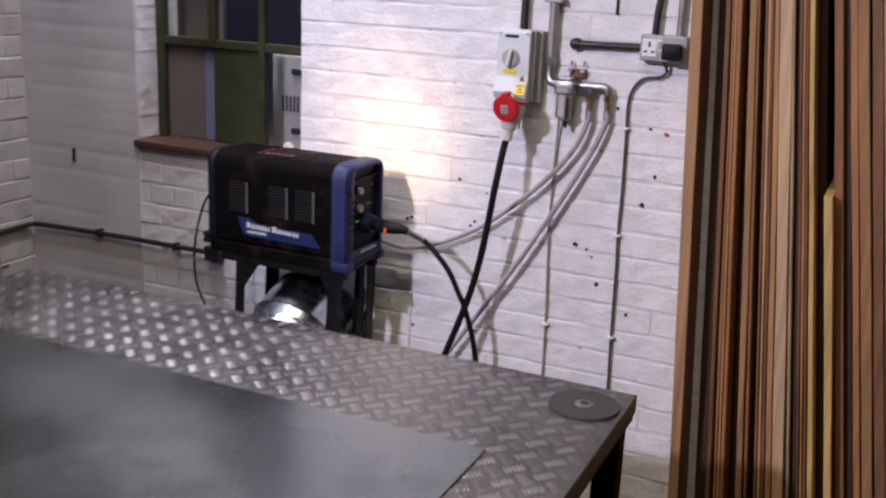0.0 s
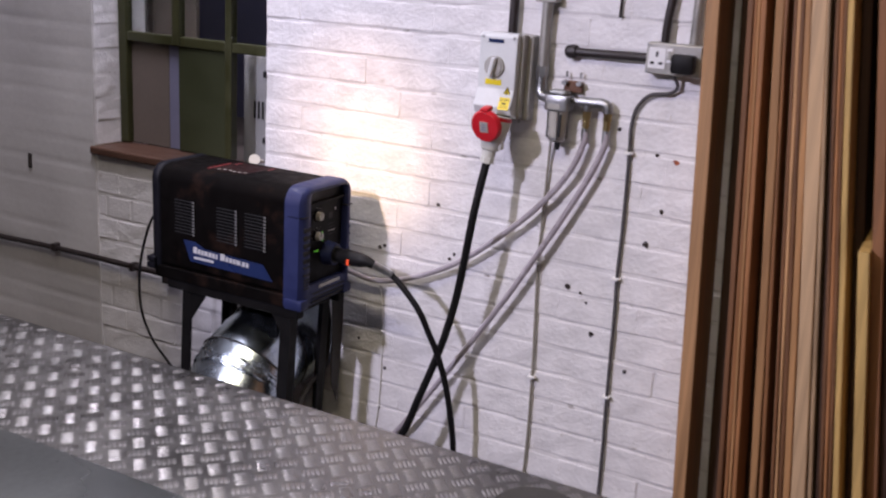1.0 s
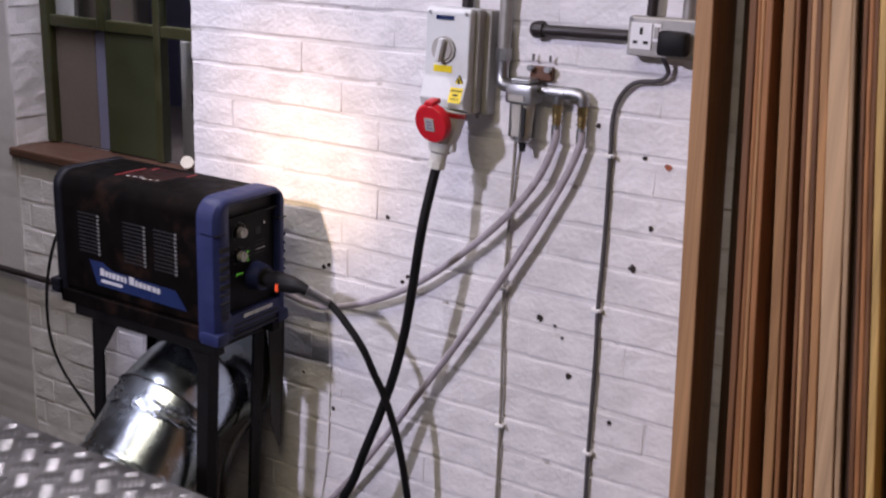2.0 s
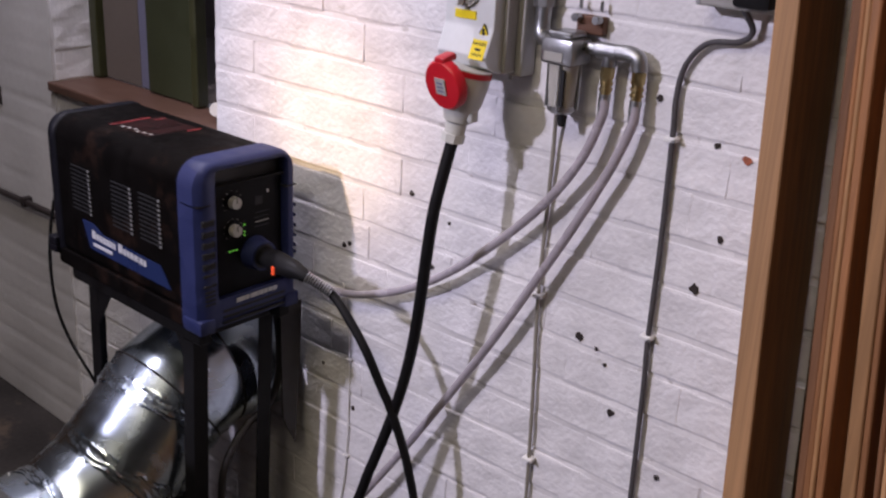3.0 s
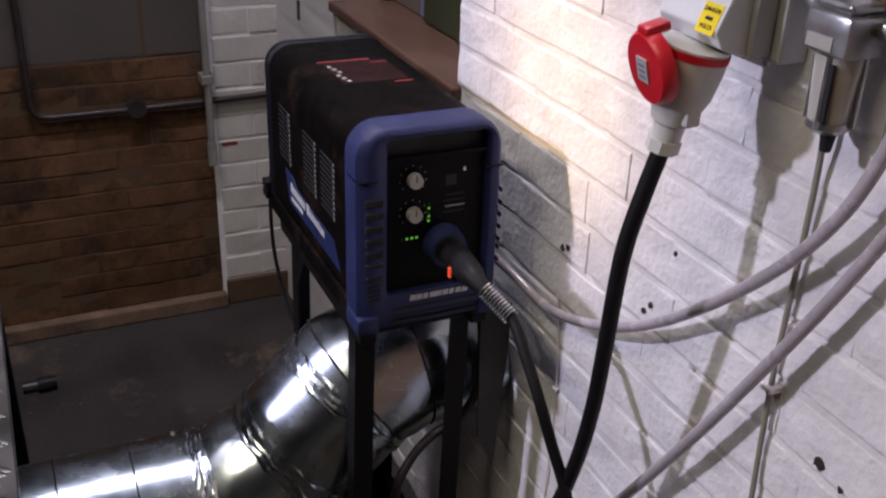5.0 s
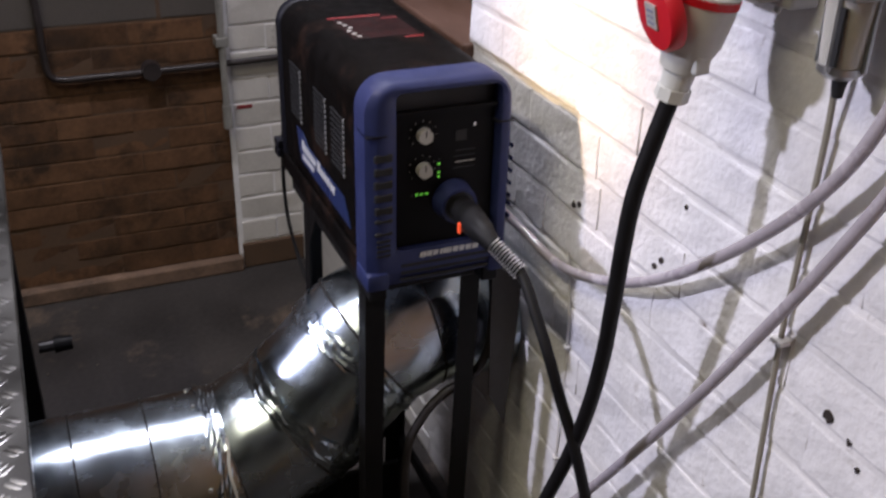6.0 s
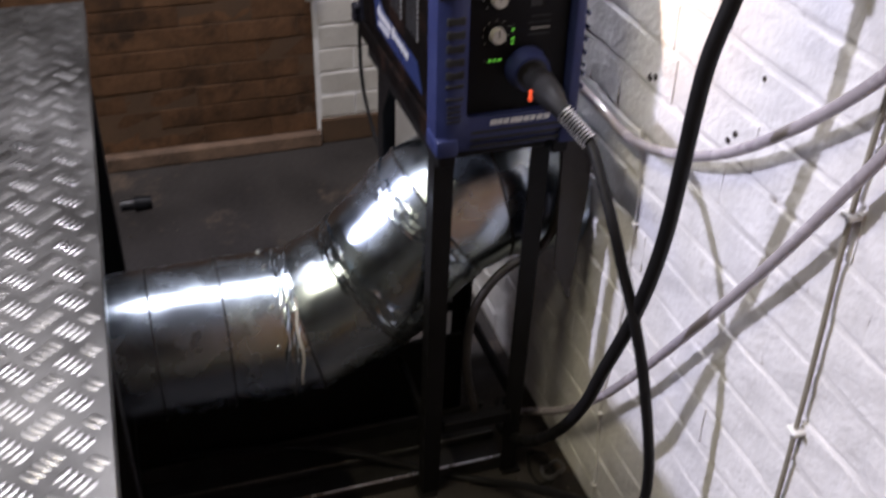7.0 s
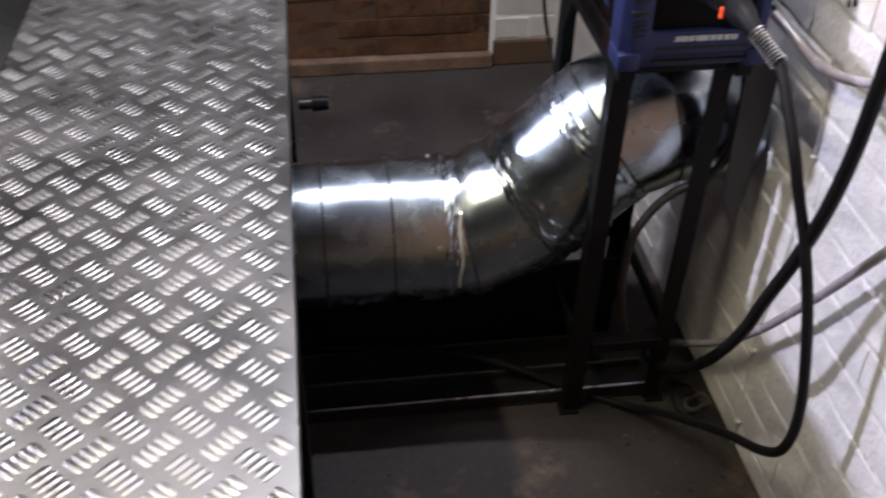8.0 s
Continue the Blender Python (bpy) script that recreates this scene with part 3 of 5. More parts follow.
for z in (1.147, 1.088):
    knob = part("knob", rod((PF, 2.948, z), (PF + 0.016, 2.948, z), 0.0130, 0.0118, 24), KNOB_GREY, cutter, "light grey knob", smooth=True)
    part("skirt", rod((PF, 2.948, z), (PF + 0.003, 2.948, z), 0.0185, 0.018, 24), PANEL_BLACK, knob, smooth=True)
    part("pointer", block(PF + 0.0161, PF + 0.0168, 2.9472, 2.9488, z, z + 0.012), SLOT, knob)
    for k in range(9):
        a = radians(-130 + k * 32.5)
        y, zz = 2.948 + 0.0225 * math.sin(a), z + 0.0225 * math.cos(a)
        part("scale_mark", block(PF + 0.0001, PF + 0.0006, y - 0.0008, y + 0.0008, zz - 0.0008, zz + 0.0008), KNOB_GREY, cutter)
for k in range(5):
    part("led", block(PF, PF + 0.001, 2.9745, 2.9785, 1.068 + k * 0.0075, 1.0715 + k * 0.0075), GREEN_LED if k in (0, 1, 3) else SLOT, cutter, "green indicator light")
for k in range(4):
    part("led", block(PF, PF + 0.001, 2.928 + k * 0.0085, 2.9325 + k * 0.0085, 1.041, 1.0445), GREEN_LED if k != 0 else SLOT, cutter, "green indicator light")
part("display", block(PF, PF + 0.001, 3.005, 3.024, 1.128, 1.146), SLOT, cutter)
part("print_bar", block(PF, PF + 0.0006, 3.036, 3.040, 1.150, 1.156), LABEL_WHITE, cutter)
for k in range(4):
    part("print_bar", block(PF, PF + 0.0005, 3.002 + 0.004 * (k % 2), 3.040, 1.080 + k * 0.010, 1.082 + k * 0.010), KNOB_GREY if k == 1 else SLOT, cutter)
# nameplates drawn as plain bars
for k, w in enumerate((0.010, 0.009, 0.008, 0.011, 0.009, 0.009, 0.008, 0.009, 0.010)):
    y = 2.936 + k * 0.0118
    for y0, y1 in ((y + 0.002, y + 0.002 + w * 0.42), (y + 0.002 + w * 0.56, y + 0.002 + w)):
        part("name_bar", prism([(y0, 0.9375), (y1, 0.9375), (y1 + 0.0015, 0.9465), (y0 + 0.0015, 0.9465)], "x", MX1 - 0.001, MX1 + 0.0008), NAME_WHITE, cutter, "white lettering bar")
SY = MY0 + 0.0045
label = part("side_label", prism([(-2.03, 1.022), (-1.985, 1.022), (-1.95, 1.006), (-1.735, 1.000), (-1.700, 0.956), (-2.005, 0.960)], "y", SY - 0.001, SY + 0.001), LOGO_BLUE, cutter, "blue side label with white lettering")
x = -1.992
for k, w in enumerate((0.017, 0.013, 0.012, 0.015, 0.015, 0.013, 0.010, 0.020, 0.013, 0.014, 0.013, 0.016, 0.005, 0.013, 0.013)):
    if k == 7:
        x += 0.007
    part("letter_bar", block(x, x + w - 0.003, SY - 0.0018, SY - 0.0012, 0.988 - 0.0005 * k, (1.003 if k else 1.007) + (0.006 if k == 7 else 0) - 0.0006 * k), NAME_WHITE, label)
    x += w
part("letter_bar", block(-1.990, -1.915, SY - 0.0018, SY - 0.0012, 0.970, 0.978), NAME_WHITE, label)
for x1 in (-1.992, -1.833, -1.730):
    for k in range(11):
        z = 1.142 - k * 0.0098
        slot = part("louvre", block(x1 - 0.072, x1 - 0.004, SY - 0.0010, SY + 0.0006, z - 0.0032, z), SLOT, cutter)
        part("slot_end", block(x1 - 0.004, x1 + 0.003, SY - 0.0014, SY + 0.0005, z - 0.0050, z), SLOT_END, slot)
# worn red warning print on the top cover
for x0, x1, y0, y1 in ((-1.985, -1.976, 2.905, 3.005), (-1.838, -1.832, 3.00, 3.035), (-1.960, -1.954, 3.00, 3.03)):
    part("warning_print", block(x0, x1, y0, y1, MZ1 - 0.0042, MZ1 - 0.0034), RED_PRINT, cutter, "worn red warning print")
for k in range(6):
    part("warning_text", block(-1.955 + k * 0.018, -1.945 + k * 0.018, 2.915 + 0.004 * (k % 3), 2.922 + 0.004 * (k % 3), MZ1 - 0.0042, MZ1 - 0.0032), KNOB_GREY, cutter)
part("faded_print", block(-1.973, -1.845, 2.912, 3.032, MZ1 - 0.0042, MZ1 - 0.0037), FADED_RED, cutter, "faded reddish warning panel")
# torch socket, plug and lead
ring = part("torch_socket", rod((PF, 3.002, 1.026), (MX1 + 0.012, 3.002, 1.026), 0.036, 0.031, 28), CASE_BLUE, cutter, "blue torch socket collar", smooth=True)
part("collar_rim", rod((MX1 + 0.012, 3.002, 1.026), (MX1 + 0.0135, 3.002, 1.026), 0.026, 0.026, 24), SLOT, ring)
torch = thing("torch_lead", (-1.58, 3.0, 1.026), "black torch lead with a spring strain relief", "cable")
q0, q1, q2 = Vector((MX1 + 0.0136, 3.002, 1.026)), Vector((-1.475, 2.998, 1.026)), Vector((-1.455, 3.003, 1.019))
part("plug", sweep([q0, q0.lerp(q1, 0.25), q0.lerp(q1, 0.3), q0.lerp(q1, 0.8), q1, q2], 0.02, 18, radii=[0.021, 0.021, 0.024, 0.021, 0.016, 0.0125]), RUBBER, torch, smooth=True)
part("marker", block(-1.533, -1.525, 2.9745, 2.9785, 1.009, 1.027, 0.001, 1), ORANGE, torch, "orange marker with added glow")
coil = []
s0, s1 = Vector((-1.457, 3.002, 1.020)), Vector((-1.408, 3.026, 0.991))
ax = (s1 - s0).normalized()
u = ax.orthogonal().normalized()
v = ax.cross(u)
for k in range(11 * 10 + 1):
    a = 2 * math.pi * k / 10
    coil.append(s0.lerp(s1, k / 110) + (u * math.cos(a) + v * math.sin(a)) * 0.0122)
part("spring", sweep(coil, 0.0017, 6), BRIGHT_STEEL, torch, "bright coiled steel spring", smooth=True)
part("lead", sweep(glide([s0, s1, (-1.359, 3.028, 0.950), (-1.315, 3.031, 0.900), (-1.286, 3.041, 0.837), (-1.259, 3.055, 0.768), (-1.232, 3.076, 0.650), (-1.214, 3.100, 0.480), (-1.220, 3.103, 0.370), (-1.262, 3.095, 0.305),
                          (-1.400, 3.085, 0.205), (-1.560, 3.045, 0.090), (-1.660, 2.99, 0.020), (-1.735, 2.88, 0.012), (-1.80, 2.70, 0.060), (-1.86, 2.5, 0.062), (-1.95, 2.2, 0.012)], 8), 0.0092, 12), RUBBER, torch, smooth=True)
solo("rear_power_lead", sweep(glide([(-2.15, 2.90, 1.10), (-2.19, 2.88, 1.04), (-2.225, 2.87, 0.90), (-2.225, 2.87, 0.76), (-2.19, 2.88, 0.66), (-2.12, 2.90, 0.56), (-2.08, 2.95, 0.40), (-2.06, 3.0, 0.2), (-2.0, 3.02, 0.02)], 8), 0.0042, 8), RUBBER,
             "thin black lead hanging behind the cutting machine", "cable", smooth=True)

# ---- extraction duct ----
duct = thing("extraction_duct", (-1.86, 2.3, 0.28), "shiny galvanised round extraction duct with a segmented elbow", "duct")
DX, RAD = -1.855, 0.151
# axis in the upright plane x = DX: straight run, a bend up, a short rising pipe, a bend level again into the wall
AX = [Vector((DX, y, z)) for y, z in ((1.30, 0.405), (2.351, 0.405), (2.486, 0.405), (2.603, 0.405), (2.645, 0.406), (2.776, 0.467), (2.931, 0.622), (3.032, 0.664), (3.196, 0.664))]
ways = [(b - a).normalized() for a, b in zip(AX, AX[1:])]


def duct_ring(p, way, r, seg=64):
    """A ring of the duct round p on the plane square to way, stretched where that plane cuts a leg askew."""
    side, over = Vector((1, 0, 0)), Vector((1, 0, 0)).cross(way)
    return [p + side * (r * math.cos(2 * math.pi * k / seg)) + over * (r * math.sin(2 * math.pi * k / seg)) for k in range(seg)]


def skin(rings):
    bm = bmesh.new()
    rows = [[bm.verts.new(p) for p in ring] for ring in rings]
    for ra, rb in zip(rows, rows[1:]):
        for k in range(len(ra)):
            bm.faces.new((ra[k], ra[(k + 1) % len(ra)], rb[(k + 1) % len(ra)], rb[k]))
    bmesh.ops.recalc_face_normals(bm, faces=bm.faces)
    return bm


for i in range(len(AX) - 1):
    a = ways[i]
    first = ((ways[i - 1] if i else a) + a).normalized()
    last = (a + (ways[i + 1] if i + 1 < len(ways) else a)).normalized()
    steps = 8 if i == 0 else 5
    rings = []
    for q in range(steps + 1):
        f = q / steps
        # sheet metal beaten a little out of true between its two seams
        ring = duct_ring(AX[i].lerp(AX[i + 1], f), first.lerp(last, f).normalized(), RAD)
        wave = 0.0 if q in (0, steps) else 0.0011 if i < 4 else 0.0022
        rings.append([p + (p - AX[i].lerp(AX[i + 1], f)).normalized() * wave * noise.noise((p.x * 14, p.y * 16, p.z * 14 + i)) for p in ring])
    part("straight_section" if i < 4 else "elbow_segment", skin(rings), GALV, duct, smooth=True)
    if i:
        c = duct_ring(AX[i], first, RAD + 0.0008)
        part("seam", sweep([c[k % 64] for k in range(65)], 0.0017 if i < 4 else 0.0026, 6), DARK_STEEL, duct, smooth=True)
# wrinkled foil tape over the collar and over the two bends of the rising pipe
for at, wide, turn in ((AX[3], 0.034, ways[2]), (AX[5] + ways[5] * 0.030, 0.046, ways[5]), (AX[6] - ways[5] * 0.028, 0.040, ways[5])):
    rings = []
    for g in range(9):
        c = at + turn * wide * (g / 8 - 0.5)
        rings.append([p + (p - c).normalized() * (0.0016 + 0.0042 * max(0.0, noise.noise((k * 0.55, g * 0.8, at.y * 30)))) + turn * 0.008 * noise.noise((k * 0.35, g * 0.2, at.y * 50)) for k, p in enumerate(duct_ring(c, turn, RAD))])
    part("seam_tape", skin(rings), GALV, duct, "wrinkled foil tape", smooth=False)
# tag end of the tape hanging down the near side of the collar
tag = [[Vector((DX + (RAD + 0.004) * math.cos(t), y + 0.003 * math.sin(9 * t), 0.405 + (RAD + 0.004) * math.sin(t))) for t in [radians(-18 + 6 * q) for q in range(13)]] for y in (2.614, 2.620)]
bm = bmesh.new()
ra, rb = [[bm.verts.new(p) for p in r] for r in tag]
for q in range(12):
    bm.faces.new((ra[q], ra[q + 1], rb[q + 1], rb[q]))
part("tape_end", bm, KNOB_GREY, duct, "loose pale end of tape", smooth=True)
for t in (50, 85, 20, 115):
    d = Vector((math.cos(radians(t)), 0, math.sin(radians(t))))
    p = Vector((DX, 2.575, 0.405)) + d * RAD
    part("screw", rod(p, p + d * 0.004, 0.005, 0.004, 8), CHROME, duct)
for t in (35, 80):
    part("hanger", block(DX - 0.012, DX + 0.012, 1.9 + t * 0.004, 1.93 + t * 0.004, 0.0, 0.256, 0.002, 1), DARK_STEEL, duct)
# added dark sheet in the shape of a pointed shadow; hides the duct's end
flap = prism([(3.104, 0.856), (3.166, 0.856), (3.163, 0.74), (3.157, 0.637), (3.149, 0.487), (3.131, 0.525), (3.112, 0.566), (3.107, 0.70)], "x", -1.6635, -1.660)
for v in flap.verts:
    v.co.x += 0.010 * math.sin(v.co.z * 9) * (0.86 - v.co.z)
solo("rubber_flap", flap, RUBBER_BROWN, "added dark sheet standing in for the pointed shadow beside the duct", "flap")
solo("drain_hose", sweep(glide([(-1.700, 3.12, 0.85), (-1.690, 3.125, 0.76), (-1.685, 3.115, 0.66), (-1.685, 3.08, 0.600), (-1.690, 3.03, 0.575), (-1.69, 2.985, 0.530), (-1.69, 2.955, 0.46), (-1.69, 2.95, 0.33), (-1.70, 2.98, 0.185)], 8), 0.009, 10), RUBBER_BROWN,
     "dusty black hose looped between the stand legs", "hose", smooth=True)

# ---- steel channel on the floor ----
chan = thing("floor_channel", (-1.79, 2.6, 0), "dark oily steel channel with worn bright edges on the floor", "channel")
part("web", block(-1.880, -1.706, 1.4, 3.06, 0.0, 0.008), DARK_STEEL, chan)
for x, hgt, worn in ((-1.715, 0.035, BRIGHT_STEEL), (-1.800, 0.028, WORN_STEEL), (-1.880, 0.045, DARK_STEEL)):
    fl = part("flange", block(x, x + 0.009, 1.4, 3.06, 0.0085, hgt, 0.001, 1), DARK_STEEL, chan)
    part("worn_edge", block(x + 0.002, x + 0.0065, 1.4, 3.06, hgt + 0.0002, hgt + 0.0018, 0.0006, 1), worn, fl, "worn edge")
part("back_plate", block(-1.925, -1.912, 1.4, 3.02, 0.0, 0.235, 0.002, 1), BLACK_STEEL, chan, "black upright back plate")
random.seed(4)
bm = bmesh.new()
for k in range(170):
    x, y = random.uniform(-2.0, -1.30), random.uniform(2.95, 3.17)
    if random.random() < 0.35:
        x, y = random.uniform(-3.0, -1.2), random.uniform(2.3, 3.15)
    s = random.uniform(0.0015, 0.006)
    bmesh.ops.create_icosphere(bm, subdivisions=1, radius=s, matrix=Matrix.Translation((x, y, s * 0.3)) @ pose(0, 0, 0, random.uniform(0, 90), random.uniform(0, 90), 0) @ Matrix.Diagonal((1, random.uniform(0.5, 1.6), 0.5, 1)))
solo("floor_debris", bm, DEBRIS, "scattered grit and chippings on the floor", "debris", kind="stuff")

random.seed(21)
for tone, cx, cy, r, h in ((RUBBER, -1.66, 3.125, 0.055, 0.0), (GREY_CABLE, -1.62, 3.135, 0.040, 0.03), (RUBBER_BROWN, -1.70, 3.115, 0.048, 0.05)):
    loop = [(cx + r * (1 + 0.25 * math.sin(k * 1.7)) * math.cos(k * 0.9), cy + 0.35 * r * math.sin(k * 0.9), 0.006 + h * 0.5 + 0.045 * (1 + math.sin(k * 0.9 + h * 30)) * (0.4 + h * 12)) for k in range(15)]
    solo("loose_wire", sweep(glide(loop, 6), 0.0035, 8), tone, "loose loop of thin wire lying at the foot of the wall", "wire", "loose wires", smooth=True)

# ---- electrical isolator, plug and its cable ----
iso = thing("isolator_socket", (-1.16, 3.2, 1.49), "light grey interlocked isolator switch box on the wall", "isolator")
part("back_box", block(-1.224, -1.085, 3.158, 3.199, 1.462, 1.690, 0.005), BOX_SIDE, iso, "grey box base")
bm = prism([(3.157, 1.468), (3.157, 1.692), (3.112, 1.692), (3.104, 1.684), (3.104, 1.545), (3.085, 1.500), (3.095, 1.480), (3.125, 1.468)], "x", -1.216, -1.107)
bmesh.ops.bevel(bm, geom=list(bm.edges), offset=0.003, segments=2, affect="EDGES", profile=0.5)
lid = part("lid", bm, BOX_GREY, iso, "pale grey lid")
part("side_rim", block(-1.1065, -1.098, 3.128, 3.157, 1.470, 1.690, 0.002, 1), BOX_SIDE, iso)
dial = part("rotary_switch", rod((-1.168, 3.1035, 1.604), (-1.168, 3.097, 1.604), 0.029, 0.028, 32), KNOB_GREY, iso, "grey rotary switch", smooth=True)
part("dial_face", rod((-1.168, 3.0968, 1.604), (-1.168, 3.094, 1.604), 0.0235, 0.0225, 32), BOX_SIDE, dial, smooth=True)
part("grip", block(-0.006, 0.006, -0.016, 0, -0.026, 0.026, 0.003, m=Matrix.Translation((-1.168, 3.0938, 1.604)) @ pose(0, 0, 0, 0, 12, 0)), BOX_GREY, dial)
part("maker_bar", block(-1.190, -1.146, 3.1024, 3.1036, 1.667, 1.676), LOGO_BLUE, lid, "blue maker's bar")
part("yellow_label", block(-1.192, -1.146, 3.1022, 3.1036, 1.556, 1.570), YELLOW, lid, "yellow label")
tri = prism([(-1.138, 1.527), (-1.112, 1.527), (-1.125, 1.550)], "y", 3.0980, 3.1000)
bmesh.ops.transform(tri, matrix=Matrix.Translation((0, 0.0015, 0)), verts=tri.verts)
border = prism([(-1.1412, 1.5252), (-1.1088, 1.5252), (-1.125, 1.5538)], "y", 3.1000, 3.1012)
part("triangle_border", border, SLOT, lid, "black triangle border")
part("warning_triangle", tri, YELLOW, lid, "yellow warning triangle")
part("bolt_mark", prism([(-1.127, 1.545), (-1.122, 1.545), (-1.124, 1.538), (-1.121, 1.538), (-1.127, 1.529), (-1.1255, 1.535), (-1.129, 1.536)], "y", 3.0988, 3.0993), SLOT, lid)
tilt = Matrix.Translation((-1.127, 3.0905, 1.511)) @ pose(0, 0, 0, -22, 0, 0)
part("warning_label", block(-0.0155, 0.0155, -0.0015, 0.0, -0.018, 0.016, m=tilt), YELLOW, lid, "yellow warning label")
for text, z in (("DANGER", 0.0085), ("VOLTS", -0.0105)):
    writing("lettering", text, 0.0070, tilt @ Matrix.Translation((0, -0.0018, z)) @ FACE_Y, SLOT, lid, "dark printed word")
part("print_bar", block(-0.006, 0.006, -0.0021, -0.0016, -0.003, 0.001, m=tilt), SLOT, lid)
for x in (-1.206, -1.116):
    part("screw", rod((x, 3.1035, 1.681), (x, 3.1015, 1.681), 0.004, seg=10), CHROME, lid)
    part("screw", rod((x + 0.004, 3.165, 1.462), (x + 0.004, 3.165, 1.455), 0.004, seg=10), CHROME, iso)
plug = thing("power_plug", (-1.15, 3.08, 1.36), "pale grey industrial plug with a red hinged cover", "plug")
p0, p1 = Vector((-1.142, 3.088, 1.478)), Vector((-1.156, 3.071, 1.352))
part("body", sweep([p0, p0.lerp(p1, 0.18), p0.lerp(p1, 0.45), p0.lerp(p1, 0.62), p0.lerp(p1, 0.72), p0.lerp(p1, 0.75), p1], 0.03, 24, radii=[0.040, 0.040, 0.036, 0.028, 0.025, 0.019, 0.017]), PLUG_GREY, plug, "pale grey plug body", smooth=True)
part("red_collar", sweep([p0.lerp(p1, 0.02), p0.lerp(p1, 0.09)], 0.0412, 24), PLUG_RED, plug, "red collar", smooth=True)
part("gland_nut", sweep([p0.lerp(p1, 0.90), p0.lerp(p1, 1.02)], 0.0205, 8), PLUG_GREY, plug)
part("grip_lug", block(-1.128, -1.116, 3.07, 3.09, 1.388, 1.410, 0.004), PLUG_GREY, plug)
face = Vector((-0.10, -0.95, -0.25)).normalized()
c = Vector((-1.150, 3.036, 1.454))
cover = part("hinged_cover", sweep([c - face * 0.010, c + face * 0.002, c + face * 0.007, c + face * 0.008], 0.05, 32, radii=[0.044, 0.044, 0.040, 0.028]), PLUG_RED, plug, "red hinged cover", smooth=True)
s = face.cross(Vector((0, 0, 1))).normalized()
up = s.cross(face).normalized()
rot = Matrix((s, -face, up)).transposed().to_4x4()
part("cover_label", block(-0.012, 0.012, -0.0025, 0, -0.014, 0.014, m=Matrix.Translation(c + face * 0.0082) @ rot), KNOB_GREY, cover, "small grey rating label")
for k in range(3):
    part("print_bar", block(-0.007, 0.007, -0.0032, -0.0027, -0.009 + k * 0.007, -0.006 + k * 0.007, m=Matrix.Translation(c + face * 0.0082) @ rot), BEYOND_BLUE, cover)
part("hinge", block(-0.012, 0.012, -0.006, 0.026, 0.038, 0.050, 0.004, m=Matrix.Translation(c) @ rot), PLUG_RED, cover, smooth=True)
solo("plug_cable", sweep(glide([p0.lerp(p1, 0.98), (-1.163, 3.058, 1.29), (-1.170, 3.047, 1.225), (-1.180, 3.047, 1.158), (-1.197, 3.053, 1.052), (-1.218, 3.060, 0.943), (-1.245, 3.062, 0.833), (-1.280, 3.059, 0.722), (-1.317, 3.050, 0.613), (-1.356, 3.045, 0.505),
                            (-1.450, 3.050, 0.355), (-1.590, 3.060, 0.190), (-1.720, 3.07, 0.085), (-1.80, 3.08, 0.035), (-1.9, 3.12, 0.014)], 8), 0.0112, 12), RUBBER, "thick black power cable hanging from the plug", "cable", smooth=True)
solo("isolator_conduit", rod((-1.158, 3.180, 1.691), (-1.158, 3.180, TOP - 0.01), 0.0125), IRON_CONDUIT, "black conduit rising from the isolator", "conduit", smooth=True)

# ---- compressed-air filter and hoses ----
air = thing("air_filter", (-0.99, 3.18, 1.42), "compressed-air filter with metal head and clear bowl", "air filter")
head = part("head", block(-1.028, -0.964, 3.128, 3.186, 1.502, 1.545, 0.006), CHROME, air, "cast metal head", smooth=True)
part("cap", block(-1.020, -0.972, 3.134, 3.180, 1.545, 1.556, 0.004), CHROME, head)
part("label", block(-1.018, -0.982, 3.1262, 3.1278, 1.508, 1.522), KNOB_GREY, head, "small grey label")
part("bowl", rod((-0.996, 3.157, 1.425), (-0.996, 3.157, 1.5015), 0.0215, 0.0265, 24), BOWL, air, "smoky clear bowl", smooth=True)
part("bowl_guard", sweep([Vector((-0.996, 3.157, z)) for z in (1.418, 1.424, 1.432)], 0.022, 24, radii=[0.016, 0.0235, 0.0235]), CHROME, air, smooth=True)
for a in (20, 110, 200, 290):
    x, y = -0.996 + 0.0262 * math.cos(radians(a)), 3.157 + 0.0262 * math.sin(radians(a))
    part("guard_bar", rod((x, y, 1.428), (x, y, 1.502), 0.003, seg=6), CHROME, air)
part("level_tube", block(-0.985, -0.978, 3.131, 3.135, 1.435, 1.495), SLOT, air)
part("drain", rod((-0.992, 3.157, 1.397), (-0.992, 3.157, 1.4178), 0.006, 0.009, 12), SLOT, air, smooth=True)
part("bracket", block(-0.998, -0.946, 3.182, 3.199, 1.550, 1.580, 0.003), COPPER_BLOCK, air, "brown mounting bracket")
for x in (-0.992, -0.952):
    part("bolt", rod((x, 3.180, 1.576), (x, 3.166, 1.576), 0.007, seg=8), CHROME, air)
    part("bolt_pin", rod((x, 3.183, 1.590), (x, 3.183, 1.605), 0.003, seg=8), CHROME, air)
part("outlet_pipe", rod((-0.964, 3.172, 1.531), (-0.895, 3.172, 1.531), 0.0095), CHROME, air, smooth=True)
part("tee", rod((-0.944, 3.172, 1.531), (-0.906, 3.172, 1.531), 0.0135), CHROME, air, smooth=True)
part("tee_branch", rod((-0.922, 3.172, 1.531), (-0.922, 3.172, 1.507), 0.0115), CHROME, air, smooth=True)
part("elbow", sweep(glide([(-0.905, 3.172, 1.531), (-0.884, 3.172, 1.532), (-0.868, 3.172, 1.526), (-0.864, 3.172, 1.508)], 6), 0.0135, 14), CHROME, air, smooth=True)
